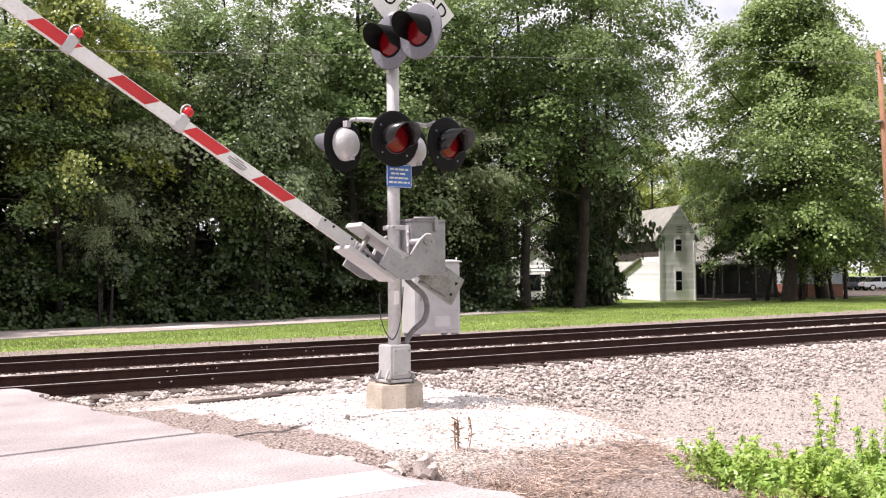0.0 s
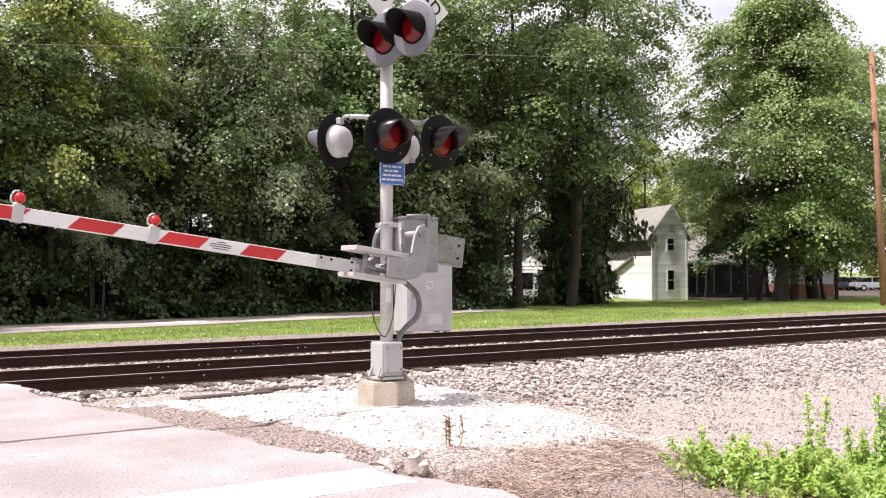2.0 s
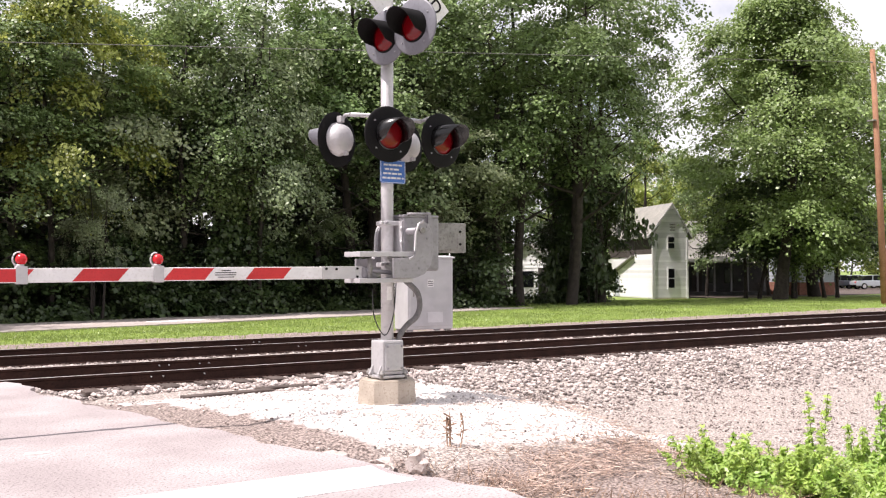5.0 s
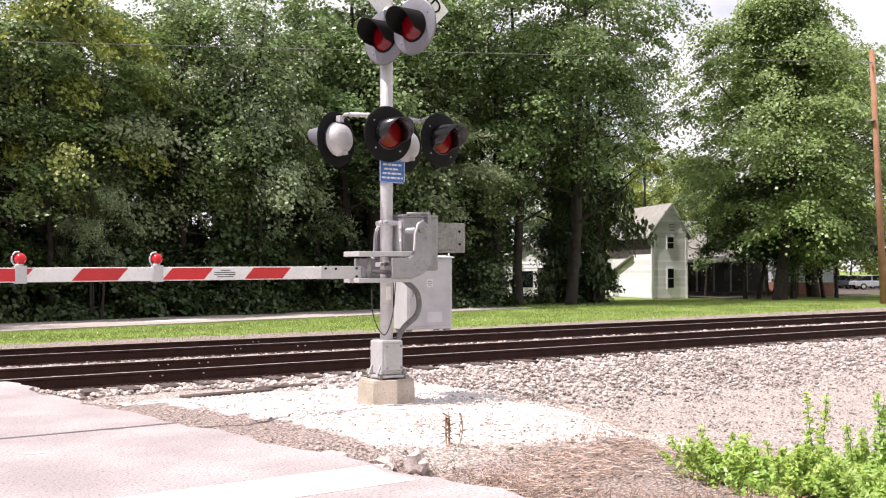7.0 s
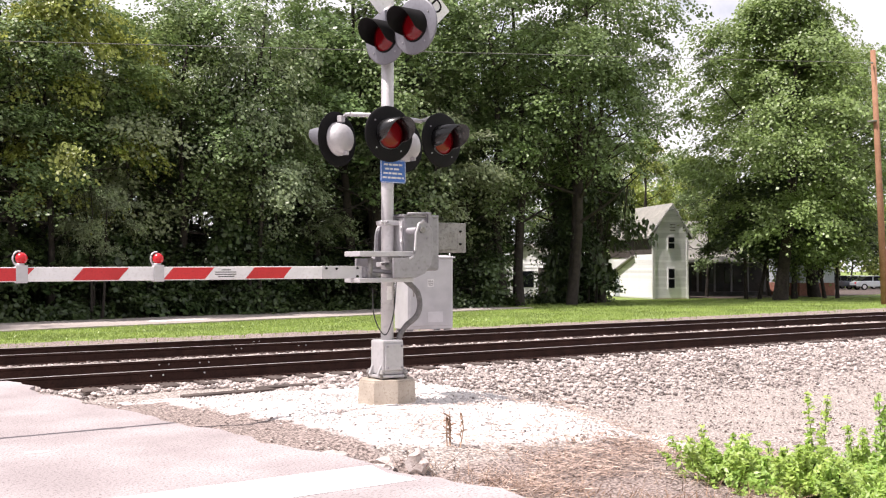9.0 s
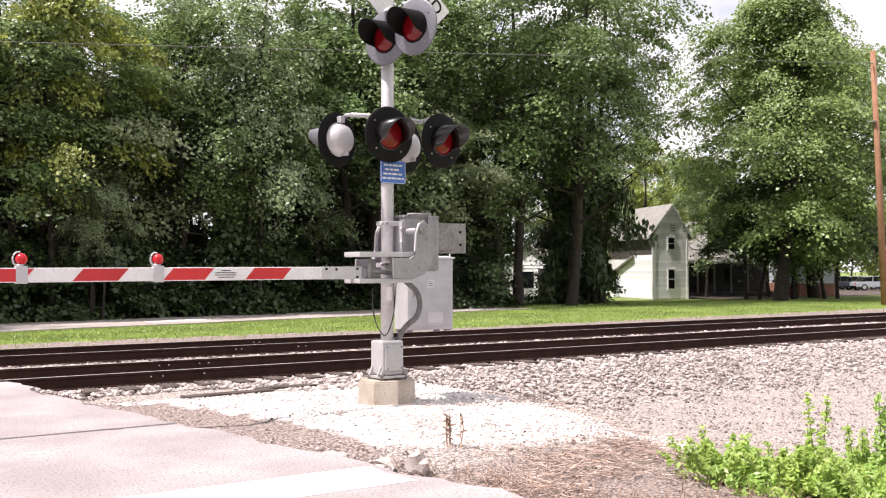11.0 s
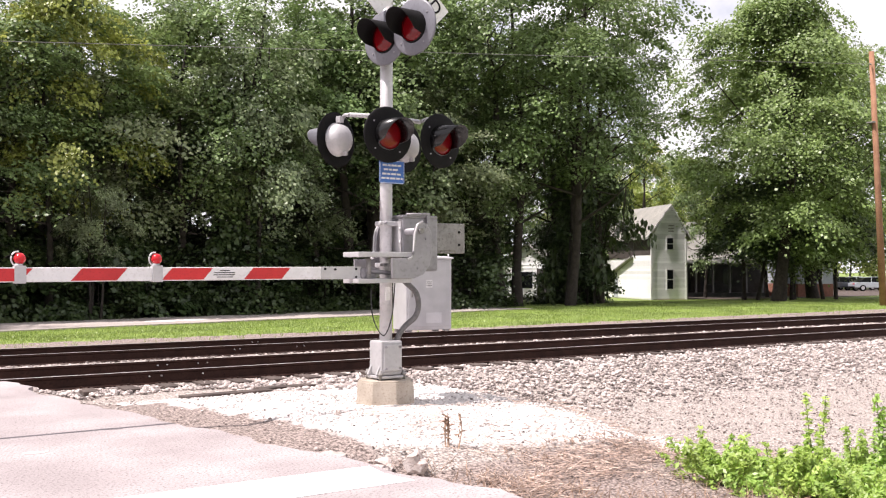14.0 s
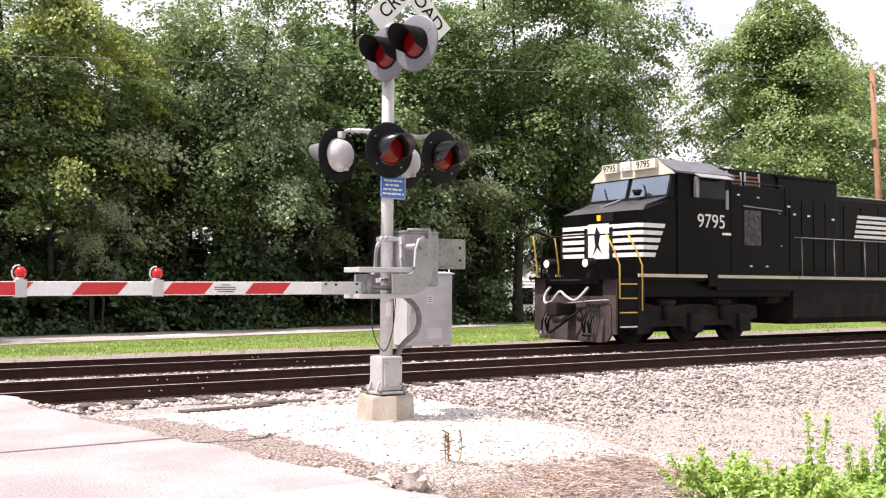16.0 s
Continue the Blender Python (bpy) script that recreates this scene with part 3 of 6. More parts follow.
def signal_light(parent, m, plate, hood, label):
    """Faces -y; the middle of its round background plate is the origin."""
    bm = bmesh.new()
    dish(bm, [(0.155, 0.012), (0.175, 0.02), (0.175, 0.035), (0.166, 0.04), (0.158, 0.075), (0.14, 0.115), (0.095, 0.15), (0.0, 0.165)])
    box(bm, -0.03, 0.03, 0.03, 0.09, 0.17, 0.24, 0.008)
    box(bm, -0.012, 0.012, 0.1, 0.16, -0.17, -0.13)
    unit = part("signal_light", bm, M_alu, parent, label, m)
    bm = bmesh.new()
    dish(bm, [(0.155, -0.004), (0.27, -0.004), (0.285, 0.004), (0.285, 0.012), (0.27, 0.010), (0.155, 0.010)], 40)
    part("background_plate", bm, plate, unit)
    bm = bmesh.new()
    dish(bm, [(0.155, 0.0), (0.15, -0.012), (0.10, -0.028), (0.0, -0.035)])
    part("lens", bm, M_lens, unit, "red glass lens")
    bm = bmesh.new()
    n, lo, hi = 32, [], []
    for layer, rad in ((0, 0.162), (1, 0.156)):
        for k in range(n):
            a = k * math.tau / n
            reach = 0.025 + 0.29 * max(0.0, (math.sin(a) + 0.55) / 1.55) ** 0.4
            tip = Vector((rad * 0.94 * math.cos(a), -reach, rad * 0.94 * math.sin(a) - 0.05 * reach))
            (lo if layer == 0 else hi).append((bm.verts.new((rad * math.cos(a), -0.004, rad * math.sin(a))), bm.verts.new(tip)))
    for k in range(n):
        j = (k + 1) % n
        for f in ((lo[k][0], lo[j][0], lo[j][1], lo[k][1]), (hi[k][1], hi[j][1], hi[j][0], hi[k][0]), (lo[k][1], lo[j][1], hi[j][1], hi[k][1])):
            bm.faces.new(f).smooth = True
    bmesh.ops.recalc_face_normals(bm, faces=bm.faces)
    part("visor", bm, hood, unit, "long curved visor hood")
    for a in (0.6, 2.5, 3.9, 5.4):
        bm = bmesh.new()
        tube(bm, [(0.215 * math.cos(a), -0.004, 0.215 * math.sin(a)), (0.215 * math.cos(a), -0.012, 0.215 * math.sin(a))], 0.009, 6)
        part("screw", bm, M_galv, unit)
    return unit


S = 1.06      # the signal's size
MX, MY = 5.41, 9.14
bm = bmesh.new()
oct0 = [(0.352 * math.cos(math.radians(22.5 + 45 * k)), 0.352 * math.sin(math.radians(22.5 + 45 * k))) for k in range(8)]
lower = [bm.verts.new((1.06 * x, 1.06 * y, -0.5)) for x, y in oct0]
upper = [bm.verts.new((0.92 * x, 0.92 * y, 0.285)) for x, y in oct0]
for k in range(8):
    bm.faces.new((lower[k], lower[(k + 1) % 8], upper[(k + 1) % 8], upper[k]))
bm.faces.new(upper)
bmesh.ops.bevel(bm, geom=[e for e in bm.edges if e.verts[0].co.z > 0 and e.verts[1].co.z > 0], offset=0.018, segments=2, affect="EDGES")
tagged(part("signal_foundation", bm, M_conc, None, "", pose(MX, MY, -0.067, 0, 0, 12)), "stained tan concrete foundation block set in pale gravel", "foundation")

sig = thing("crossing_signal", pose(MX, MY, 0.218), "silver railroad crossing signal mast with red flashing lights", "crossing signal")
sig.scale = (S, S, S)
Z0 = 0.285
part("pole", tubed([(0, 0, 0.3), (0, 0, 2.0), (0, 0, 4.75)], 0.066, 20), M_alu, sig)
part("pole_cap", tubed([(0, 0, 4.75), (0, 0, 4.79), (0, 0, 4.81)], [0.072, 0.07, 0.03], 16), M_alu, sig)
bm = boxed(-0.15, 0.15, -0.14, 0.14, 0.015, 0.045, bevel=0.01)
part("base_flange", bm, M_alu, sig)
bm = boxed(-0.125, 0.125, -0.125, 0.125, 0.05, 0.40, bevel=0.02)
for s in (-1, 1):
    prism(bm, [(s * 0.12, 0.05), (s * 0.17, 0.05), (s * 0.12, 0.16)], "y", -0.1, -0.07)
    prism(bm, [(s * 0.12, 0.05), (s * 0.17, 0.05), (s * 0.12, 0.16)], "y", 0.07, 0.1)
part("junction_box", bm, M_alu, sig, "cast junction box at the mast base")
bm = boxed(-0.105, 0.105, -0.15, -0.125, 0.09, 0.37, bevel=0.015)
part("box_cover", bm, M_alu, sig)
for x, z in ((-0.085, 0.12), (0.085, 0.12), (-0.085, 0.34), (0.085, 0.34)):
    part("bolt", tubed([(x, -0.15, z), (x, -0.165, z)], 0.012, 6), M_galv, sig)
for x, y in ((-0.14, -0.13), (0.14, -0.13), (-0.14, 0.13), (0.14, 0.13)):
    part("anchor_bolt", tubed([(x, y, 0.0), (x, y, 0.1)], 0.017, 6), M_dull, sig)
    part("leveling_nut", tubed([(x, y, 0.05), (x, y, 0.075)], 0.03, 6), M_dull, sig)
# lower crossarm with two lights to each side
ZL = 2.77 - Z0
part("crossarm", tubed([(-0.42, 0.03, ZL + 0.23), (0, 0.0, ZL + 0.245), (0.42, 0.0, ZL + 0.225)], 0.024, 10), M_alu, sig)
part("crossarm_clamp", boxed(-0.085, 0.085, -0.085, 0.085, ZL + 0.2, ZL + 0.29, bevel=0.015), M_alu, sig)
for x, y in ((-0.2, -0.3), (0.42, -0.3), (-0.42, 0.24), (0.35, 0.24)):
    part("light_bracket", tubed([(x, y * 0.1, ZL + 0.23), (x, y * 0.5, ZL + 0.24), (x, y * 0.8, ZL + 0.21)], 0.02, 8), M_alu, sig)
signal_light(sig, pose(-0.155, -0.30, ZL + 0.01, 0, 0, 2), M_black, M_hood, "red flashing light on a black round background")
signal_light(sig, pose(0.485, -0.30, ZL - 0.005, 0, 0, 11), M_black, M_hood, "red flashing light on a black round background")
signal_light(sig, pose(-0.48, 0.22, ZL - 0.01, 0, 0, 200), M_black, M_grey_plate, "flashing light seen from its silver back")
signal_light(sig, pose(0.34, 0.22, ZL - 0.02, 0, 0, 196), M_black, M_grey_plate, "flashing light seen from its silver back")
# upper pair, turned towards the other road
ZU = 3.97 - Z0
turn = pose(0, 0, 0, 0, 0, -73)
part("upper_arm", tubed([(0.06, -0.02, ZU - 0.25), (0.02, -0.15, ZU - 0.27), (0.03, -0.5, ZU - 0.25)], 0.03, 10), M_alu, sig)
part("upper_clamp", boxed(-0.09, 0.09, -0.09, 0.09, ZU - 0.29, ZU - 0.15, bevel=0.02), M_alu, sig)
# these plates use grey for black paint in sun, the sheen put into colour
signal_light(sig, pose(0.03, -0.26, 0) @ turn @ pose(-0.15, -0.10, ZU - 0.17), M_grey_plate, M_black, "red flashing light on a black background coloured sunlit grey")
signal_light(sig, pose(0.03, -0.26, 0) @ turn @ pose(0.27, -0.13, ZU - 0.13), M_grey_plate, M_black, "red flashing light on a black background coloured sunlit grey")
# crossbuck
CB = (0.18, -0.14, 4.55 - Z0)
for name, ang, word in (("crossbuck_board", 45, "CROSSING"), ("crossbuck_board", -45, "RAIL  ROAD")):
    off = -0.004 if ang > 0 else 0.012
    b = part(name, prismed([(-0.62, -0.115), (0.62, -0.115), (0.62, 0.115), (-0.62, 0.115)], "y", 0.0, 0.008), M_white, sig, "white board with black lettering", pose(CB[0], CB[1] + off, CB[2], 0, -ang, 0))
    write(word, 0.205, M_black, b, Matrix.Translation((0, -0.003, 0)) @ FACE_SOUTH)
part("crossbuck_bracket", boxed(-0.03, 0.28, -0.12, -0.05, CB[2] - 0.03, CB[2] + 0.03), M_alu, sig)
# blue emergency notice
sg = part("notice_sign", prismed([(-0.155, -0.105), (-0.14, -0.12), (0.14, -0.12), (0.155, -0.105), (0.155, 0.105), (0.14, 0.12), (-0.14, 0.12), (-0.155, 0.105)], "y", 0, 0.004), M_blue, sig, "blue emergency notice with white lines", pose(0.02, -0.085, 2.43 - Z0, 0, 0, 2))
for k, (a, b) in enumerate(((-0.115, 0.115), (-0.1, 0.1), (-0.12, 0.12), (-0.13, 0.13))):
    z = 0.07 - 0.045 * k
    n, gaps, x = 0, (0.05, 0.034, 0.062, 0.045), a
    while x < b - 0.02:
        w = min(gaps[n % 4], b - x)
        part("text_bar", boxed(x, x + w, -0.003, 0.0, z - 0.011, z + 0.008), M_white, sg)
        x += w + 0.012
        n += 1
bm = bmesh.new()
for z in (0.112, -0.116):
    box(bm, -0.14, 0.14, -0.003, 0, z, z + 0.004)
for x in (-0.15, 0.146):
    box(bm, x, x + 0.004, -0.003, 0, -0.105, 0.105)
part("border_line", bm, M_white, sg)
# gate mechanism
part("mechanism_housing", boxed(0.10, 0.54, -0.17, 0.25, 1.40 - Z0, 1.97 - Z0, bevel=0.03), M_galv, sig, "grey metal gate mechanism housing")
part("housing_lid", boxed(0.09, 0.53, -0.18, 0.26, 1.955 - Z0, 1.985 - Z0, bevel=0.012), M_galv, sig)
part("lid_hinge", tubed([(0.13, -0.19, 1.99 - Z0), (0.40, -0.19, 2.0 - Z0)], 0.013, 8), M_galv, sig)
part("lid_latch", boxed(0.38, 0.42, -0.2, -0.17, 1.86 - Z0, 2.01 - Z0, bevel=0.006), M_galv, sig)
part("housing_door", boxed(0.085, 0.10, -0.15, 0.22, 1.44 - Z0, 1.92 - Z0, bevel=0.005), M_alu, sig)
for z in (1.56, 1.7, 1.84):
    part("hinge", tubed([(0.08, -0.15, z - Z0 - 0.02), (0.08, -0.15, z - Z0 + 0.02)], 0.012, 8), M_alu, sig)
for z in (1.9, 1.47):
    part("mast_clamp", boxed(-0.085, 0.12, -0.09, 0.09, z - Z0 - 0.03, z - Z0 + 0.02, bevel=0.012), M_alu, sig)
    part("clamp_bolt", tubed([(-0.12, -0.06, z - Z0), (-0.085, -0.06, z - Z0)], 0.02, 6), M_alu, sig)
    part("clamp_bolt", tubed([(-0.06, -0.085, z - Z0), (-0.06, -0.115, z - Z0)], 0.012, 6), M_galv, sig)
part("flexible_conduit", tubed(curved([(0.16, 0.02, 1.36 - Z0), (0.22, 0.0, 1.30 - Z0), (0.34, -0.04, 1.18 - Z0), (0.37, -0.05, 1.04 - Z0), (0.32, -0.06, 0.92 - Z0), (0.2, -0.06, 0.83 - Z0), (0.12, -0.05, 0.72 - Z0), (0.1, -0.05, 0.6 - Z0)]), 0.03, 10), M_hose, sig, "grey ribbed flexible conduit")
part("arm_cable", tubed(curved([(-0.32, -0.25, 1.22 - Z0), (-0.31, -0.25, 1.0 - Z0), (-0.26, -0.25, 0.85 - Z0), (-0.15, -0.2, 0.75 - Z0), (-0.05, -0.14, 0.82 - Z0), (0.03, -0.09, 1.0 - Z0), (0.06, -0.08, 1.28 - Z0)]), 0.006, 6), M_cable, sig)
part("mast_label", boxed(-0.045, 0.01, -0.074, -0.068, 1.1 - Z0, 1.24 - Z0), M_white, sig)

# ---------------------------------------------------------------- gate arm (its origin is the shaft)
PIV = (5.43, 8.90, 1.856)
PX = 5.12
gate = thing("gate_arm", pose(*PIV), "red and white striped crossing gate arm with red lamps", "gate arm")
gate.scale = (S, S, S)
BZ = -0.442                                     # height of the boom's middle under the shaft
boom = part("boom", boxed(-8.2, -0.72, -0.028, 0.028, BZ - 0.06, BZ + 0.06, bevel=0.006), M_white, gate, "white tapered boom")
for k in range(-1, 9):
    x = 3.432 - 0.7635 * k - PX if k >= 0 else None
    if x is None or x < -8.0:
        continue
    for y0, y1 in ((-0.031, -0.0285), (0.0285, 0.031)):
        part("red_stripe", prismed([(x, BZ - 0.052), (x + 0.375, BZ - 0.052), (x + 0.465, BZ + 0.052), (x + 0.09, BZ + 0.052)], "y", y0, y1), M_red, boom)
bm = boxed(-0.9, -0.46, -0.033, 0.033, BZ - 0.062, BZ + 0.062, bevel=0.004)
part("boom_sleeve", bm, M_alu, gate)
for x, zs in ((-0.86, (0.04,)), (-0.75, (0.035,)), (-0.52, (-0.04, 0.04))):
    for z in zs:
        part("bolt", tubed([(x, -0.032, BZ + z), (x, -0.045, BZ + z)], 0.012, 6), M_black, gate)
bm = boxed(-2.0, -1.76, -0.032, -0.030, BZ - 0.045, BZ + 0.045)
lb = part("boom_label", bm, M_white, gate)
for k, (a, b) in enumerate(((-1.92, -1.83), (-1.98, -1.78), (-1.98, -1.78), (-1.95, -1.8))):
    z = BZ + 0.03 - 0.02 * k
    part("text_bar", boxed(a, b, -0.0345, -0.032, z - 0.004, z + 0.003), M_black, lb)
for x in (2.63 - PX, 1.513 - PX, 0.35 - PX):
    part("lamp_bracket", boxed(x - 0.045, x + 0.045, -0.04, 0.04, BZ - 0.07, BZ + 0.075, bevel=0.006), M_alu, gate)
    lamp = part("arm_lamp", tubed([(x - 0.01, 0, BZ + 0.07), (x - 0.01, 0, BZ + 0.09)], 0.035, 10), M_alu, gate, "red gate lamp with a silver rim")
    bm = bmesh.new()
    bmesh.ops.create_uvsphere(bm, u_segments=20, v_segments=12, radius=0.048)
    bmesh.ops.translate(bm, verts=bm.verts, vec=(x, 0, BZ + 0.132))
    for f in bm.faces:
        f.smooth = True
    part("lamp_lens", bm, M_armlamp, lamp)
    bm = bmesh.new()
    pts = [(x - 0.02 - 0.045 * math.sin(a), 0.0, BZ + 0.132 + 0.057 * math.cos(a)) for a in np.linspace(-0.25, 3.0, 12)]
    tube(bm, pts, 0.008, 6)
    part("lamp_rim", bm, M_alu, lamp)
# carrying frame, side plate and counterweight
part("upper_channel", boxed(-0.56, 0.06, -0.16, 0.16, -0.285, -0.235, bevel=0.006), M_alu, gate)
part("lower_channel", boxed(-0.56, 0.06, -0.16, 0.16, -0.545, -0.50, bevel=0.006), M_alu, gate)
part("clamp_casting", boxed(-0.47, -0.3, -0.07, 0.07, -0.5, -0.385, bevel=0.03), M_galv, gate)
part("hinge_pin", tubed([(-0.4, -0.08, -0.30), (-0.4, -0.08, -0.52)], 0.025, 10), M_dull, gate)
part("shear_bar", tubed([(-0.44, -0.07, -0.42), (-0.05, -0.07, -0.455)], 0.022, 8), M_galv, gate)
plate = [(-0.20, -0.30), (0.02, -0.30), (0.055, -0.26), (0.065, -0.05), (0.09, 0.04), (0.15, 0.075), (0.22, 0.05), (0.265, -0.03), (0.27, -0.26), (0.245, -0.37), (0.17, -0.46), (0.06, -0.50), (-0.20, -0.50)]
part("side_plate", prismed(plate, "y", -0.20, -0.165, 0.004), M_galv, gate, "curved cast side arm")
part("side_plate", prismed(plate, "y", 0.565, 0.60, 0.004), M_galv, gate)
part("shaft", tubed([(0.135, -0.18, -0.02), (0.135, 0.58, -0.02)], 0.035, 12), M_galv, gate)
part("plate_rib", tubed(curved([(-0.02, 0.61, -0.31), (0.03, 0.61, -0.29), (0.055, 0.61, -0.22), (0.065, 0.61, -0.05), (0.10, 0.61, 0.045), (0.16, 0.61, 0.08)]), 0.014, 6), M_alu, gate)
bm = bmesh.new()
tube(bm, [(-0.02, -0.2, -0.31), (0.03, -0.2, -0.29), (0.055, -0.2, -0.22), (0.065, -0.2, -0.05), (0.10, -0.2, 0.045), (0.16, -0.2, 0.08)], 0.012, 6)
part("plate_rib", bm, M_alu, gate)
part("shaft_nut", tubed([(0.135, -0.2, -0.02), (0.135, -0.225, -0.02)], 0.032, 6), M_dull, gate)
for x, z in ((0.08, -0.12), (0.2, -0.1), (0.2, 0.02), (0.1, -0.4)):
    part("bolt", tubed([(x, -0.2, z), (x, -0.21, z)], 0.012, 6), M_galv, gate)
part("counterweight_bar", boxed(0.2, 0.95, 0.335, 0.358, -0.2, 0.0), M_dull, gate)
part("counterweight", boxed(0.6, 1.08, 0.36, 0.42, -0.235, 0.095, bevel=0.008), M_dull, gate, "stained grey steel counterweight")
part("counterweight", boxed(0.62, 1.02, 0.42, 0.46, -0.2, 0.06, bevel=0.008), M_dull, gate)
for z in (-0.14, 0.0):
    part("bolt", tubed([(1.0, 0.36, z), (1.0, 0.345, z)], 0.014, 6), M_black, gate)


# ---------------------------------------------------------------- relay case across the tracks
case = thing("instrument_case", pose(13.75, 21.35, -0.22, 0, 0, -6), "silver aluminium trackside equipment case on short legs", "equipment case")
part("body", boxed(-0.66, 0.66, -0.4, 0.4, 0.1, 1.95, bevel=0.015), M_case, case)
part("roof_cap", prismed([(-0.46, 1.95), (0.46, 1.95), (0.46, 1.985), (0, 2.03), (-0.46, 1.985)], "x", -0.7, 0.7), M_case, case)
dr = part("door", boxed(-0.60, 0.60, -0.425, -0.4, 0.18, 1.88, bevel=0.008), M_case, case)
part("door_handle", boxed(-0.52, -0.49, -0.45, -0.425, 0.95, 1.15), M_dull, dr)
part("notice", boxed(-0.1, 0.08, -0.43, -0.425, 1.2, 1.4), M_white, dr)
for k in range(3):
    part("text_bar", boxed(-0.08, 0.06, -0.433, -0.43, 1.24 + 0.05 * k, 1.255 + 0.05 * k), M_black, dr)
part("vent_plate", boxed(-0.1, 0.35, -0.432, -0.425, 0.28, 0.55, bevel=0.003), M_case, dr)
for x in (-0.55, 0.55):
    for y in (-0.3, 0.3):
        part("leg", boxed(x - 0.07, x + 0.07, y - 0.06, y + 0.06, -0.3, 0.1), M_galv, case)
part("lifting_eye", tubed([(0.62, -0.3, 1.98), (0.62, -0.3, 2.08)], 0.02, 8), M_white, case)


# ---------------------------------------------------------------- houses
def window(parent, x0, x1, z0, z1, y, m=None):
    """A sash window in a wall that faces -y at y."""
    w = part("window", boxed(x0 - 0.07, x1 + 0.07, y - 0.05, y + 0.02, z0 - 0.07, z1 + 0.07), M_white, parent, "", m)
    mid = (z0 + z1) / 2
    part("pane", boxed(x0, x1, y - 0.056, y - 0.05, z0, mid - 0.03), M_glass, w)
    part("pane", boxed(x0, x1, y - 0.056, y - 0.05, mid + 0.03, z1), M_glass, w)
    return w


GZH = -0.58
# white gable-fronted house; its own x runs along the gable wall, y back along the side wall
hx, hy = Vector((0.938, -0.346, 0)), Vector((0.346, 0.938, 0))
HM = Matrix(((hx.x, hy.x, 0, 50.1), (hx.y, hy.y, 0, 47.9), (0, 0, 1, GZH), (0, 0, 0, 1)))
house = thing("white_house", HM, "small two-storey white clapboard house with a grey shingle roof", "house")
W, D, EV, RG = 2.65, 9.5, 4.5, 6.65
part("wall", prismed([(0, 0), (W, 0), (W, EV), (W / 2 + 0.15, RG), (0, EV)], "y", 0.0, D), M_siding, house)
for k in range(34):      # siding laps on the gable wall
    z = 0.1 + k * 0.19
    half = 1.0 if z < EV else max(0.0, (RG - z) / (RG - EV))
    if half > 0.08:
        c = W / 2 + (0.15 if z > EV else 0)
        part("clapboard", prismed([(-0.002, z), (-0.012, z), (-0.004, z + 0.18)], "x", c - W / 2 * half, c + W / 2 * half), M_siding, house)
for s in (0, 1):
    x_out, x_in = (-0.45, W / 2 + 0.15) if s == 0 else (W + 0.35, W / 2 + 0.15)
    part("roof", prismed([(x_out, EV - 0.25), (x_in, RG), (x_in, RG + 0.13), (x_out, EV - 0.1)], "y", -0.1, D + 0.4), M_roof, house)
    part("rake_board", prismed([(x_out, EV - 0.28), (x_in, RG - 0.06), (x_in, RG + 0.1), (x_out, EV - 0.1)], "y", -0.125, -0.098), M_white, house)
part("brown_wall", boxed(-0.05, 0.0, 0.1, 9.4, 2.95, EV - 0.15), M_brown, house, "dark brown boarded upper wall")
for k in range(16):
    z = 0.1 + k * 0.19
    far = 3.1 if z > 2.6 else (6.5 if z < 1.6 else 6.5 - (z - 1.6) * 3.3)
    part("clapboard", prismed([(-0.05, 0), (-0.064, 0), (-0.054, 0.185)], "y", 0.0, far), M_siding, house, "", Matrix.Translation((0, 0, z)))
part("lean_to_roof", prismed([(2.9, 3.0), (7.0, 1.66), (7.0, 1.76), (2.9, 3.1)], "x", -0.35, 0.0), M_roof, house)
part("lower_wall", prismed([(0, 0), (6.6, 0), (6.6, 1.7), (3.2, 2.88), (0, 2.95)], "x", -0.05, -0.01), M_siding, house)
part("lean_to", boxed(-0.05, 2.0, 6.62, 8.8, 0.0, 1.6), M_siding, house)
part("lean_to_roof", boxed(-0.4, 2.2, 6.6, 9.0, 1.6, 1.72), M_roof, house)
part("side_door", boxed(-0.1, -0.064, 5.6, 6.3, 0.05, 1.5), M_bluewall, house)
for z0, z1 in ((0.75, 2.1), (3.55, 4.35)):
    window(house, W * 0.43, W * 0.60, z0, z1, -0.03)
for z in (4.8, 5.0, 5.2):
    part("louver", boxed(W / 2 - 0.05, W / 2 + 0.35, -0.06, -0.02, z, z + 0.08), M_dull, house)
part("corner_board", boxed(-0.09, 0.08, -0.06, 0.05, 0, EV - 0.2), M_white, house)
part("corner_board", boxed(W - 0.08, W + 0.04, -0.06, 0.05, 0, EV - 0.2), M_white, house)
part("foundation", boxed(-0.03, W + 0.02, -0.02, D, -0.4, 0.06), M_conc, house)

# long porch house under the big tree
PM = pose(55.5, 52.6, GZH + 0.05, 0, 0, -18)
ph = thing("porch_house", PM, "low porch house with grey roofs and a pale blue end wall", "house")
# walls, gable and floor take the shade-darkened board colour
part("wall", boxed(0.3, 13.2, 1.8, 7.5, 0.0, 3.1), M_porch, ph, "boards with the porch's shade put into their dark colour")
part("roof", prismed([(0.9, 3.0), (4.6, 5.9), (8.3, 3.0), (8.3, 3.15), (4.6, 6.08), (0.9, 3.15)], "x", -0.3, 7.5), M_roof, ph)
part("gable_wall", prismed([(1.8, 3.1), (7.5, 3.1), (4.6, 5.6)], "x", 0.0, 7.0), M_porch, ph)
part("porch_roof", prismed([(-0.5, 2.5), (2.0, 3.5), (2.0, 3.6), (-0.5, 2.6)], "x", 0.0, 9.6), M_roof, ph)
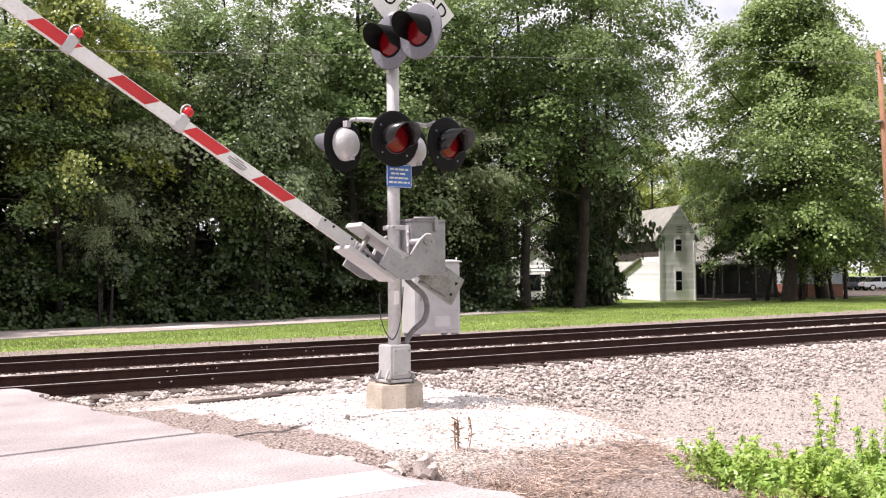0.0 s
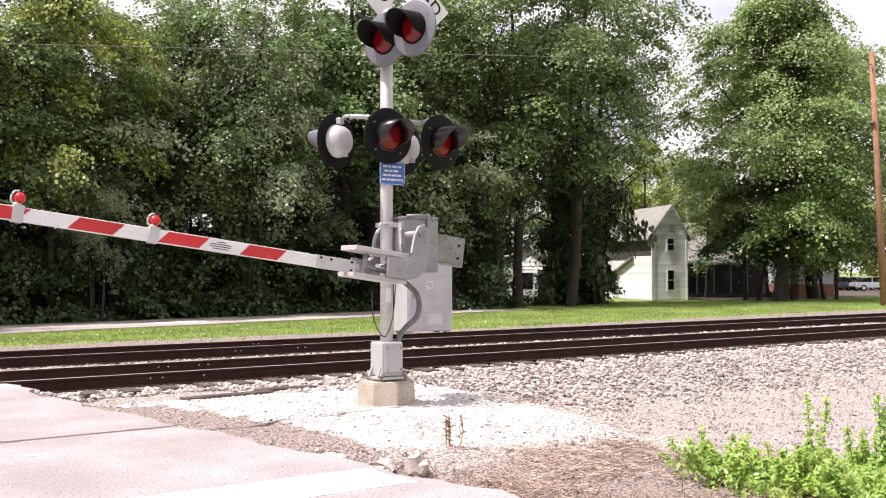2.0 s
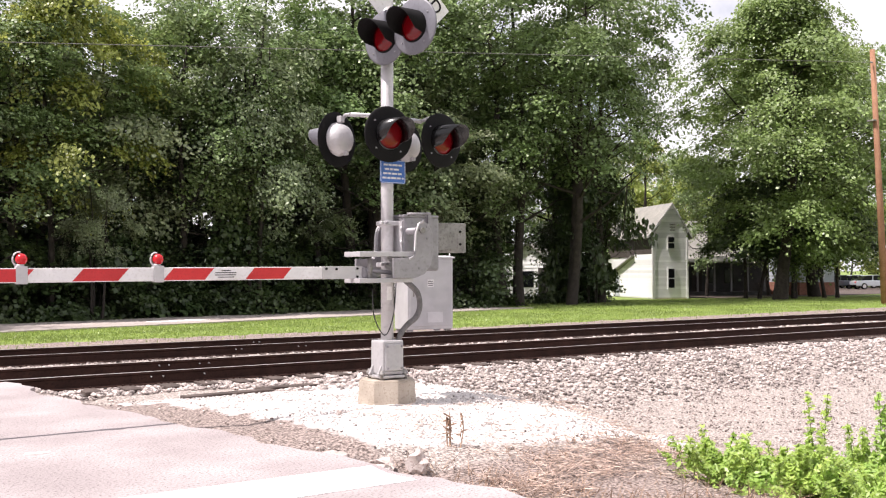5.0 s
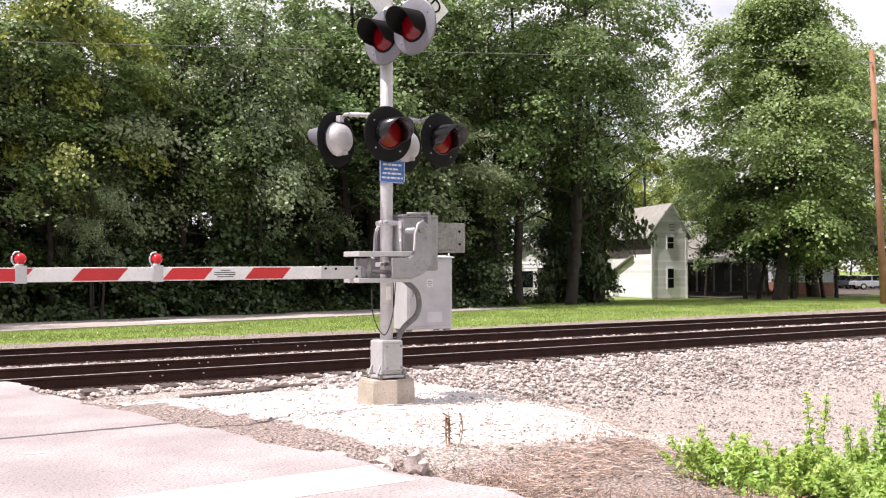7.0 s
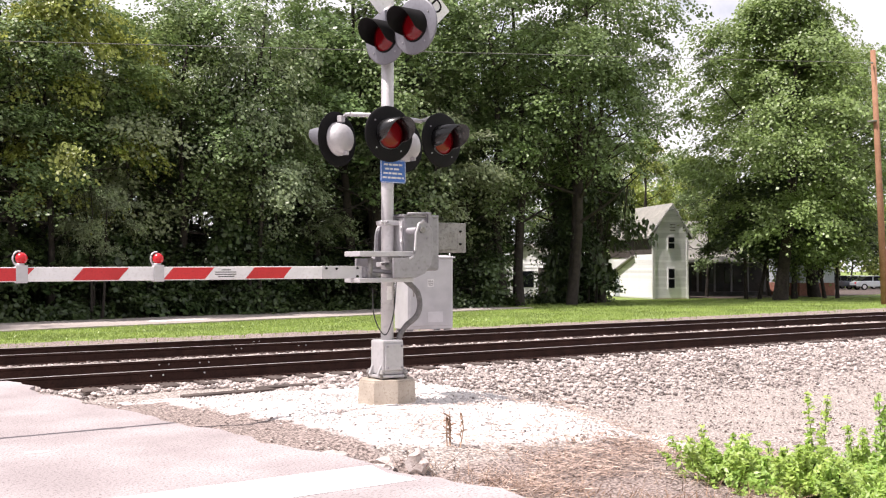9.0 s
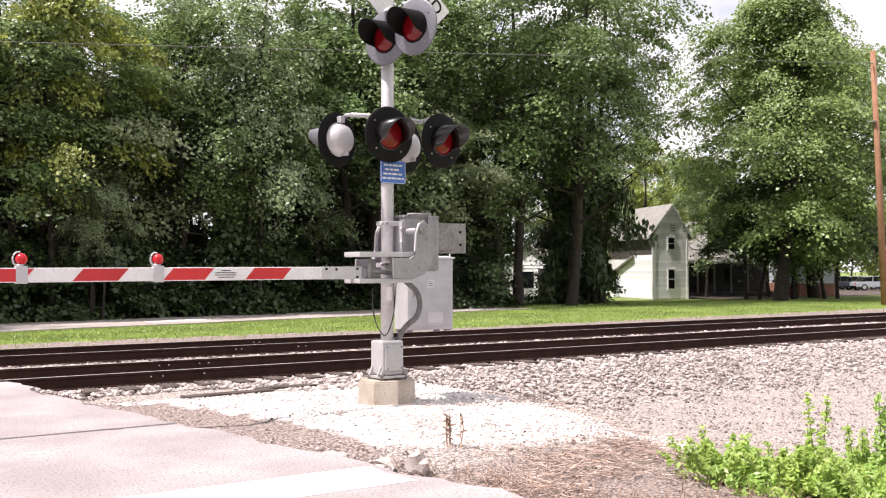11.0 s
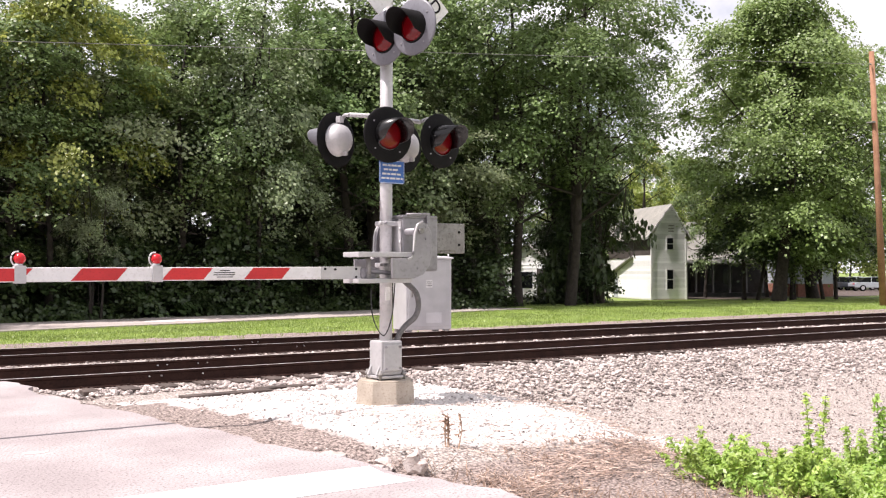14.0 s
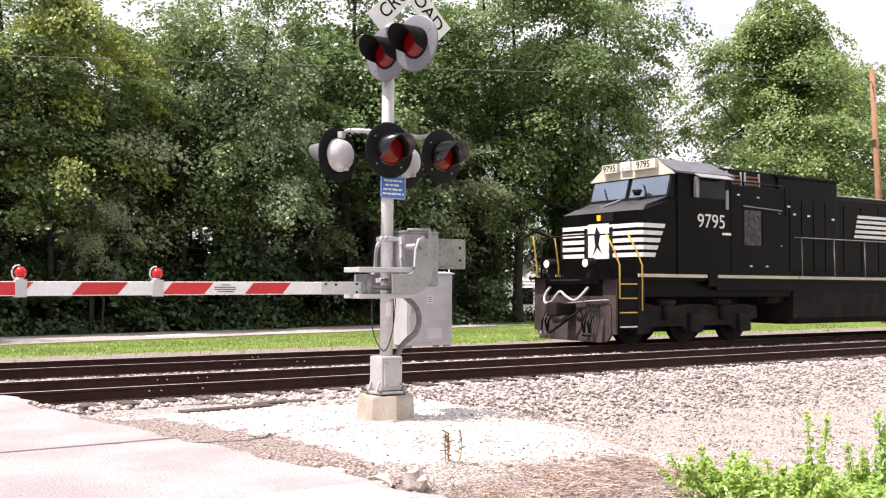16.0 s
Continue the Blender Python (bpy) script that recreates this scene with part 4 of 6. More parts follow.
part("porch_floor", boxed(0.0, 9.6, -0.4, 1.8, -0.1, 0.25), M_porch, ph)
for x in (0.3, 1.8, 3.3, 4.8, 6.3, 7.8, 9.3):
    part("post", boxed(x - 0.06, x + 0.06, -0.35, -0.23, 0.25, 2.5), M_galv, ph)
for x in (1.2, 2.6, 5.4, 7.0):
    part("window", boxed(x, x + 0.8, 1.74, 1.79, 0.9, 2.2), M_glass, ph)
part("porch_door", boxed(4.0, 4.9, 1.74, 1.79, 0.25, 2.3), M_brown, ph)
part("end_wall", boxed(11.2, 14.4, -2.2, 1.9, 0.95, 4.0), M_bluewall, ph, "pale blue sided end wall")
part("brick_base", boxed(11.18, 14.42, -2.22, 1.9, -0.4, 0.97), M_brick, ph)
part("end_roof", prismed([(-2.5, 3.95), (0, 5.0), (2.4, 3.95), (2.4, 4.1), (0, 5.15), (-2.5, 4.1)], "x", 11.0, 14.6), M_roof, ph)
window(ph, 12.8, 13.35, 1.35, 3.4, -2.22)

# small white outbuilding glimpsed between the trunks
ob = thing("white_shed", pose(46.6, 57.6, -0.75, 0, 0, -60), "small white shed half hidden behind trees", "shed")
ob.scale = (1.25, 1.25, 1.25)
part("wall", prismed([(-1.6, 0), (1.6, 0), (1.6, 2.3), (0, 3.3), (-1.6, 2.3)], "y", 0, 3.5), M_siding, ob)
part("roof", prismed([(-1.85, 2.15), (0, 3.35), (1.85, 2.15), (1.85, 2.25), (0, 3.46), (-1.85, 2.25)], "y", -0.25, 3.7), M_roof, ob)
part("window", boxed(-0.5, 0.4, -0.04, 0.0, 0.7, 1.7), M_glass, ob)
part("door", boxed(0.7, 1.4, -0.04, 0.0, 0.0, 1.9), M_brown, ob)
for k in range(11):
    part("clapboard", prismed([(0, 0), (-0.03, 0), (-0.003, 0.18)], "x", -1.6, 1.6, 0), M_siding, ob, "", Matrix.Translation((0, 0, 0.1 + 0.2 * k)))
# tan shed far behind the cars
sh = thing("tan_garage", pose(103, 73, -0.6, 0, 0, -20), "small tan garage with a reddish roof beyond the cars", "garage")
part("wall", boxed(-3, 3, 0, 5, 0, 2.4), M_conc, sh)
part("roof", prismed([(-0.4, 2.35), (2.5, 3.4), (5.4, 2.35), (5.4, 2.5), (2.5, 3.55), (-0.4, 2.5)], "x", -3.3, 3.3), M_brick, sh)
part("garage_door", boxed(-1.5, 1.0, -0.05, 0, 0, 2.0), M_white, sh)


def sedan(m, paint, label):
    car = thing("parked_car", m, label, "car", "parked cars")
    body = [(-2.2, 0.35), (-2.2, 0.75), (-1.9, 0.88), (-1.1, 0.92), (1.3, 0.9), (2.1, 0.8), (2.25, 0.6), (2.2, 0.33)]
    part("body", prismed(body, "y", -0.85, 0.85, 0.05), paint, car)
    cab = [(-1.65, 0.9), (-1.05, 1.38), (0.35, 1.42), (1.15, 0.9)]
    part("cabin", prismed(cab, "y", -0.72, 0.72, 0.04), M_glass, car, "dark side glass")
    part("roof", prismed([(-1.05, 1.36), (-0.95, 1.43), (0.25, 1.46), (0.38, 1.4)], "y", -0.68, 0.68, 0.015), paint, car)
    for s in (-0.73, 0.69):
        part("pillar", prismed([(-0.45, 0.9), (-0.35, 0.9), (-0.35, 1.42), (-0.42, 1.42)], "y", s, s + 0.04), paint, car)
    for x in (-1.35, 1.4):
        for y in (-0.86, 0.66):
            wh = part("wheel", tubed([(x, y, 0.32), (x, y + 0.2, 0.32)], 0.32, 18), M_black_in, car)
            part("rim", tubed([(x, y - 0.005, 0.32), (x, y + 0.205, 0.32)], 0.2, 12), M_alu, wh)
    part("headlight", boxed(2.1, 2.24, -0.75, -0.4, 0.6, 0.74), M_white, car)
    part("headlight", boxed(2.1, 2.24, 0.4, 0.75, 0.6, 0.74), M_white, car)
    part("tail_light", boxed(-2.22, -2.15, -0.75, -0.45, 0.65, 0.8), M_red, car)
    part("bumper", boxed(-2.25, 2.28, -0.8, 0.8, 0.35, 0.48, bevel=0.03), M_black, car)
    return car


M_car1 = surf("silver_car_paint", (0.42, 0.45, 0.5), (0.46, 0.49, 0.54), 1, 0.3, 0.4, 0.0, coat=0.6)
M_car2 = surf("dark_car_paint", (0.03, 0.035, 0.045), (0.04, 0.045, 0.055), 1, 0.3, 0.2, 0.0, coat=0.6)
sedan(pose(92.0, 57.4, float(relief(92, 57)) + 0.04, 0, 0, -30), M_car1, "silver sedan parked on the shaded drive")
sedan(pose(90.3, 60.0, float(relief(90, 60)) + 0.04, 0, 0, -26), M_car2, "dark sedan parked on the shaded drive")
sedan(pose(95.5, 61.4, float(relief(95, 61)) + 0.04, 0, 0, -24), M_car1, "silver car parked behind the sedans")
sgn = thing("yellow_sign", pose(69.7, 42.8, -0.5, 0, 0, 30), "yellow sign on a thin post by the drive", "sign")
part("post", tubed([(0, 0, 0), (0, 0, 3.3)], 0.03, 8), M_galv, sgn)
part("panel", boxed(-0.45, 0.45, -0.05, -0.03, 2.7, 3.3), surf("yellow_panel", (0.75, 0.5, 0.02), (0.8, 0.55, 0.03), 2, 0.5), sgn)

# leaning utility pole and wires
up = thing("utility_pole", pose(46.9, 28.6, -0.4), "leaning reddish brown wooden utility pole", "utility pole")
top = Vector((-0.42, 0.28, 13.3))
part("pole", tubed([Vector((0, 0, -0.3)), top * 0.5, top], [0.18, 0.155, 0.13], 12), M_polewood, up)
part("insulator", tubed([(-0.6, 0.2, 12.6), (-0.75, 0.2, 12.6)], [0.05, 0.035], 8), M_dull, up)
part("guy_bracket", boxed(-0.62, -0.2, 0.1, 0.5, 9.55, 9.62), M_dull, up)


def wire(a, b, sag, label, radius=0.012):
    a, b = Vector(a), Vector(b)
    pts = [a.lerp(b, k / 24) - Vector((0, 0, sag * 4 * (k / 24) * (1 - k / 24))) for k in range(25)]
    return tagged(part("overhead_wire", tubed(pts, radius, 5), M_hose), label, "wire")


wire((-14, 34.3, 6.9), (46.3, 28.8, 12.2), 0.0, "thin overhead utility wire crossing before the trees", 0.012)
wire((46.5, 28.8, 9.2), (51.0, 47.6, 5.6), 0.6, "service wire running from the pole to the house")


# ---------------------------------------------------------------- trees
def leaves(centres, per, spread, size, seed, droop=0.25, flat=0.5, slim=0.36):
    """Diamond leaves round clump centres; arrays of points and quads."""
    r = np.random.default_rng(seed)
    n = len(centres) * per
    c = np.repeat(centres, per, 0)
    off = r.normal(0, 1, (n, 3))
    off /= np.maximum(np.linalg.norm(off, axis=1, keepdims=True), 1e-6)
    off *= (r.random((n, 1)) ** 0.45) * spread
    off[:, 2] *= flat
    p = c + off
    nrm = r.normal(0, 0.42, (n, 3)) + off / spread * 0.45 + np.array([-0.3, -0.12, 0.95])
    nrm /= np.linalg.norm(nrm, axis=1, keepdims=True)
    d = np.cross(nrm, r.normal(0, 1, (n, 3)))
    d /= np.maximum(np.linalg.norm(d, axis=1, keepdims=True), 1e-6)
    d[:, 2] -= droop
    w = np.cross(nrm, d)
    s = size * r.uniform(0.6, 1.35, (n, 1))
    wd = w * s * slim
    V = np.stack([p - d * s * 0.5, p + wd - nrm * s * 0.06, p + d * s * 0.5 - nrm * s * 0.1, p - wd - nrm * s * 0.06], 1).reshape(-1, 3)
    F = np.arange(n * 4).reshape(n, 4)
    return V, F


def boughs(centres, per, reach, size, seed, lift=0.5, slim=0.48):
    """Leafy sprays: each a drooping pad that faces up and outwards from the trunk; arrays of points and quads."""
    r = np.random.default_rng(seed)
    k = len(centres)
    out = centres * np.array([1.0, 1.0, 0.0])
    out /= np.maximum(np.linalg.norm(out, axis=1, keepdims=True), 0.2)
    nm = out * 0.6 + np.array([0, 0, 0.5 + lift]) + r.normal(0, 0.22, (k, 3))
    nm /= np.linalg.norm(nm, axis=1, keepdims=True)
    u = out + r.normal(0, 0.3, (k, 3)) + np.array([0.01, 0, 0])
    u -= nm * (u * nm).sum(1, keepdims=True)
    u /= np.maximum(np.linalg.norm(u, axis=1, keepdims=True), 1e-6)
    v = np.cross(nm, u)
    wide = reach * r.uniform(0.6, 1.35, (k, 1))
    nm, u, v, wide = (np.repeat(q, per, 0) for q in (nm, u, v, wide))
    n = k * per
    a, b = r.normal(0, 0.62, (n, 1)), r.normal(0, 0.46, (n, 1))
    # twigs gather the leaves along a few lines within the pad
    b += 0.16 * np.sin(a * 7 + np.repeat(r.uniform(0, 6, (k, 1)), per, 0))
    p = np.repeat(centres, per, 0) + wide * (u * a + v * b + nm * (r.normal(0, 0.13, (n, 1)) - 0.22 * (a * a + b * b)))
    ln = nm + r.normal(0, 0.42, (n, 3)) + u * a * 0.35
    ln /= np.linalg.norm(ln, axis=1, keepdims=True)
    d = np.cross(ln, r.normal(0, 1, (n, 3)))
    d /= np.maximum(np.linalg.norm(d, axis=1, keepdims=True), 1e-6)
    w = np.cross(ln, d)
    s = size * r.uniform(0.55, 1.35, (n, 1))
    wd = w * s * slim
    V = np.stack([p - d * s * 0.5, p + wd - ln * s * 0.06, p + d * s * 0.5 - ln * s * 0.12, p - wd - ln * s * 0.06], 1).reshape(-1, 3)
    return V, np.arange(n * 4).reshape(n, 4)


def tree_meshes(name, height, radius, low, clumps, per, size, seed, leaf, trunk_r=0.2, lean=0.0, pointed=0.0, stems=1, spread=0.78, flat=0.5, taper=0.0):
    """A trunk mesh with limbs and a crown mesh for one kind of tree."""
    r = np.random.default_rng(seed)
    bm = bmesh.new()
    ends = []
    for st in range(stems):
        a0 = r.uniform(0, math.tau)
        sx, sy = (0, 0) if stems == 1 else (0.5 * math.cos(a0), 0.5 * math.sin(a0))
        kx, ky = r.normal(0, 0.035) + lean + sx * 0.12, r.normal(0, 0.035) + sy * 0.12
        line = [Vector((sx + kx * h + 0.18 * math.sin(h * 0.5 + st), sy + ky * h + 0.15 * math.cos(h * 0.43 + st) - 0.15, h)) for h in np.linspace(-0.3, height * 0.93, 9)]
        rad = [trunk_r * (1.25 if k == 0 else 1) * (1 - 0.105 * k) for k in range(9)]
        tube(bm, line, rad, 8, caps=False)
        for k in range(int(22 / stems)):
            f = r.uniform(max(0.24, low / height * 0.8), 0.92)
            i = f * 8
            p = line[int(i)].lerp(line[min(8, int(i) + 1)], i - int(i))
            a = r.uniform(0, math.tau)
            reach = radius * r.uniform(0.55, 0.95) * (1 - 0.6 * max(0, f - 0.55) / 0.45)
            q = p + Vector((math.cos(a) * reach, math.sin(a) * reach, reach * r.uniform(0.15, 0.75)))
            m = p.lerp(q, 0.5) + Vector((0, 0, -0.08 * reach)) + Vector(r.normal(0, 0.12, 3))
            br = max(0.02, trunk_r * 0.42 * (1 - f * 0.7))
            tube(bm, [p, m, q], [br, br * 0.6, br * 0.22], 5, caps=False)
            ends += [q, m.lerp(q, 0.5)]
            for j in range(2):
                e = m.lerp(q, r.uniform(0.2, 0.9)) + Vector(r.normal(0, 0.5, 3)) * radius * 0.3
                tube(bm, [m.lerp(q, 0.3 + 0.3 * j), e], [br * 0.4, br * 0.12], 4, caps=False)
                ends.append(e)
    tm = bpy.data.meshes.new("trunk")
    bm.to_mesh(tm)
    bm.free()
    tm.materials.append(M_bark)
    # leaf masses on the crown's surface, each of several sprays, with gaps between them
    cs = [tuple(e) for e in ends if e.z > low * 1.05][:clumps // 4]
    while len(cs) < clumps:
        h = r.random() ** (0.85 + pointed)
        a = r.uniform(0, math.tau)
        wide = math.sqrt(max(0.0, 1 - (abs(h - 0.42) / 0.6) ** 2.2)) * (1 - taper * h ** 3)
        rr = radius * wide * r.uniform(0.45, 1.05) * (1 + 0.16 * math.sin(3 * a + seed) + 0.12 * math.sin(5 * a + 7 * h))
        mid = np.array((math.cos(a) * rr + lean * h * height, math.sin(a) * rr, low + (height - low) * h))
        for q in range(int(r.integers(4, 9))):
            cs.append(tuple(mid + r.normal(0, 1, 3) * np.array((0.62, 0.62, 0.36)) * spread))
    V, F = boughs(np.array(cs), per, spread, size, seed + 50, flat)
    return tm, raw("crown", V, F, leaf)


def plant_tree(name, meshes, x, y, turn, size, label, category="tree", group="", tall=1.0):
    t = thing(name, pose(x, y, float(relief(x, y)) - (0.55 if category == "shrub" else 0.05), 0, 0, turn), label, category, group)
    for nm, me in zip(("trunk", "crown"), meshes):
        o = new(nm, me)
        o.parent = t
        o.scale = (size, size, size * tall)
    return t


K_a = tree_meshes("a", 15.5, 3.7, 3.8, 190, 105, 0.15, 1, M_leaf_a, 0.19, spread=0.8)
K_b = tree_meshes("b", 12.5, 3.3, 3.6, 150, 105, 0.15, 2, M_leaf_b, 0.16, 0.01, 0.0, 2, spread=0.7)
K_c = tree_meshes("c", 11.0, 3.6, 3.8, 140, 105, 0.15, 3, M_leaf_c, 0.15, 0.0, 0.0, 3, spread=0.8)
K_d = tree_meshes("d", 17.0, 4.6, 5.0, 250, 105, 0.15, 4, M_leaf_a, 0.24, 0.0, -0.08, 2, spread=0.9)
K_e = tree_meshes("e", 6.0, 2.6, 0.6, 120, 60, 0.16, 5, M_leaf_b, 0.07, 0.0, 0.0, 4, 0.55)
# f and g: low growth with the canopy's shade put into its leaf colour
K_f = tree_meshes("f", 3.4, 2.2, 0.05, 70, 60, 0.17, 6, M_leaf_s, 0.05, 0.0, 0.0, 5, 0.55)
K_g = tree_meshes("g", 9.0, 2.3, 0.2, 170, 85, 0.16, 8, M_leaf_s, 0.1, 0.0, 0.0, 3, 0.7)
WOOD = {"g": (K_g, "dense young tree leafy to the ground, shade in its dark leaf colour"), "a": (K_a, "tall broadleaf tree with dense dark green leaves"), "b": (K_b, "broadleaf tree with bright yellow-green leaves"),
        "c": (K_c, "spreading tree with dull grey-green leaves"), "d": (K_d, "tall forked tree with a high open crown"),
        "e": (K_e, "young bushy tree with yellow-green leaves"), "f": (K_f, "dense shrub at the wood's edge, shade in its dark leaf colour")}


def edge(x):
    return far_road(x) + 7.0 if x < 27 else 43.0 + 0.12 * (x - 27)


r = np.random.default_rng(12)
# unseen trees added left of the view, oversized to shade the wood's left part
for x, y in ((-10.5, 36.0), (-7.5, 34.9), (-4.6, 36.6), (-8.0, 41.0), (-4.0, 42.0)):
    plant_tree("forest_tree", WOOD["a"][0], x, y, x * 50, 1.35, WOOD["a"][1], "tree", "trees of the wood")
front = "acadcadcaacadba"
for k, x in enumerate(np.linspace(0.0, 36.0, 14)):
    kk = front[k]
    if not 33.2 < x < 36.6:
        plant_tree("forest_tree", WOOD[kk][0], float(x + r.normal(0, 0.5)), float(edge(x) + 1.6 + r.uniform(0, 1.6)), float(r.uniform(0, 360)), float(r.uniform(0.9, 1.1) * (1.25 if x > 22 else 1)), WOOD[kk][1], "tree", "trees of the wood", float(r.uniform(0.72, 0.95)) if kk != "c" else 1.0)
back = "dadaddadada"
for k, x in enumerate(np.linspace(-2.0, 35.0, 11)):
    kk = back[k]
    if k in (5, 6):
        continue
    plant_tree("forest_tree", WOOD[kk][0], float(x + r.normal(0, 0.7)), float(edge(x) + (10.0 if x > 26 else 6.0) + r.uniform(0, 2.5)), float(r.uniform(0, 360)), float(r.uniform(0.98, 1.16) * (1.25 if x > 24 else 1)), WOOD[kk][1], "tree", "trees of the wood", float(r.uniform(0.78, 0.98)))
for k, x in enumerate((-4.0, 3.6, 11.2, 26.4, 34.0)):
    plant_tree("forest_tree", WOOD["a"][0], float(x + r.normal(0, 0.7)), float(edge(x) + 12.0 + r.uniform(0, 3)), float(r.uniform(0, 360)), float(r.uniform(0.7, 0.85)), WOOD["a"][1], "tree", "trees of the wood")
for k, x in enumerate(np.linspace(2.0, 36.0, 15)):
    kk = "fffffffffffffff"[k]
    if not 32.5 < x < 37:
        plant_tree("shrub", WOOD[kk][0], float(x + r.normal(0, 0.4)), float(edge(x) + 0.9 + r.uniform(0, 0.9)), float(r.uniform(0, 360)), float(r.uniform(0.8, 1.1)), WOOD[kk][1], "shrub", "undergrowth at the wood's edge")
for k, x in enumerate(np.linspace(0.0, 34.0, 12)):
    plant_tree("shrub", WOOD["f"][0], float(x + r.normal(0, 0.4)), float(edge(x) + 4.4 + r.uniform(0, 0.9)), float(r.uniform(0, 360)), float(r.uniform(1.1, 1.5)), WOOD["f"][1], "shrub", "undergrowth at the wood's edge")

for x, y, a in ((35.9, 41.2, 20), (32.2, 41.0, 130), (24.5, 44.0, 300)):
    plant_tree("forest_tree", WOOD["d"][0], x, y, a, 1.22, WOOD["d"][1], "tree", "trees of the wood")

for kk, x, y, a, s in (("d", 38.6, 45.6, 40, 0.95), ("c", 30.6, 42.6, 90, 1.0), ("a", 30.0, 42.5, 190, 0.9), ("a", 35.5, 54.5, 10, 1.1), ("a", 31.0, 53.0, 10, 1.1), ("c", 27.0, 41.5, 15, 1.0)):
    plant_tree("forest_tree", WOOD[kk][0], x, y, a, s, WOOD[kk][1], "tree", "trees of the wood")
for kk, x, y, a, s in (("f", 38.6, 43.0, 0, 0.95), ("f", 39.6, 44.4, 60, 0.9), ("f", 41.9, 47.4, 120, 1.0), ("f", 29.2, 41.0, 200, 1.1), ("f", 28.0, 41.0, 10, 1.0), ("f", 31.0, 43.8, 77, 1.1), ("f", 30.0, 44.6, 177, 1.2)):
    plant_tree("shrub", WOOD[kk][0], x, y, a, s, WOOD[kk][1], "shrub", "undergrowth at the wood's edge")
for k in range(9):
    plant_tree("shrub", WOOD["e"][0], 72.0 + 7 * k, 67.0 - 0.4 * k, 40 * k, 1.8, "tall green shrub beyond the drive", "shrub", "shrubs beyond the drive")

for kk, x, y, a, s in (("b", 8.2, 38.7, 15, 0.9), ("c", 17.0, 40.6, 200, 0.95), ("c", 9.6, 38.3, 60, 0.42)):
    plant_tree("edge_tree", WOOD[kk][0], x, y, a, s, WOOD[kk][1], "tree", "trees at the wood's sunny edge", 1.25)

plant_tree("forest_tree", WOOD["d"][0], 41.0, 43.1, 215, 1.06, WOOD["d"][1], "tree", "trees of the wood", 1.25)
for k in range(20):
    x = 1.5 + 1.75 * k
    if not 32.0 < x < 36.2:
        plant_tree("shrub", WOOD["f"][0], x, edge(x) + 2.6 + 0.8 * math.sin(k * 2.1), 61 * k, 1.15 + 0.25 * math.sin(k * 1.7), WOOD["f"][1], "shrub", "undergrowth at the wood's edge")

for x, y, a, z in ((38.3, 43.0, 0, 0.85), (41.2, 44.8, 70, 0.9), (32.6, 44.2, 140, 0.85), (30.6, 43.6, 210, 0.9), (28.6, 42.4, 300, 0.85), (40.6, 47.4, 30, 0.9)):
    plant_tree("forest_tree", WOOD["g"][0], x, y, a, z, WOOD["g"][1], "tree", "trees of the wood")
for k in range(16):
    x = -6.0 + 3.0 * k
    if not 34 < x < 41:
        plant_tree("shrub", WOOD["f"][0], x, edge(x) + 11.0 + math.sin(k * 2.3), 47 * k, 2.0, "tall growth deep in the wood, leaves darkened for shade", "shrub", "undergrowth at the wood's edge", 1.5)

# the big maple and the trees behind the houses
K_m = tree_meshes("m", 19.9, 7.7, 2.9, 800, 130, 0.18, 21, M_leaf_d, 0.42, 0.0, -0.05, 1, 1.1, taper=0.55)
plant_tree("maple_tree", K_m, 52.1, 38.9, 30, 1.0, "large full-crowned maple in bright green leaf")
plant_tree("maple_tree", K_m, 61.3, 42.8, 140, 0.98, "large maple with a dense green crown shading the drive")
# added dark-leaved fill that imitates the shaded lower side of the maple crowns
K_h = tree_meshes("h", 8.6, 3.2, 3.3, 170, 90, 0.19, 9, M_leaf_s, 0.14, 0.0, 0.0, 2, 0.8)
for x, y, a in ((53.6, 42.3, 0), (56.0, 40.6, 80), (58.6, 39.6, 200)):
    plant_tree("yard_tree", K_h, x, y, a, 1.0, "dark leaf fill standing in for the maple's shaded lower crown")
for x, y, s, a in ((57.6, 49.6, 0.72, 20), (62.4, 47.6, 0.75, 100), (66.0, 45.8, 0.7, 190)):
    plant_tree("yard_tree", WOOD["a"][0], x, y, a, s, "small dark green tree before the porch")
for x, y, a in ((39.3, 42.6, 15), (31.6, 45.4, 80)):
    plant_tree("shrub", WOOD["f"][0], x, y, a, 1.15, "tall shrub beside the white house, leaves darkened for shade", "shrub", "undergrowth at the wood's edge", 2.6)
plant_tree("yard_tree", WOOD["a"][0], 53.2, 56.0, 10, 0.85, "tree with dense green leaves shading the porch")
plant_tree("yard_tree", WOOD["a"][0], 42.0, 67.5, 50, 1.0, "tree with dense green leaves beyond the wood")
plant_tree("yard_tree", WOOD["a"][0], 49.0, 62.5, 10, 0.95, "tree with dense green leaves behind the white house")
plant_tree("yard_tree", WOOD["b"][0], 56.0, 62.5, 80, 1.0, "yellow-green tree behind the white house")
plant_tree("yard_tree", WOOD["b"][0], 63.0, 61.5, 130, 1.1, "yellow-green tree behind the porch roof")
plant_tree("yard_tree", WOOD["b"][0], 59.3, 63.0, 250, 1.1, "yellow-green tree behind the porch roof")
plant_tree("yard_tree", WOOD["b"][0], 70.0, 62.0, 200, 1.0, "yellow-green tree behind the porch house")
for k in range(6):
    x = 66 + 8.5 * k
    plant_tree("distant_tree", WOOD["ab"[k % 2]][0], x, 72 + 2.0 * (k % 3) - 0.55 * k, 37 * k, 1.05, "distant tree beyond the drive in full leaf", "tree", "distant trees")


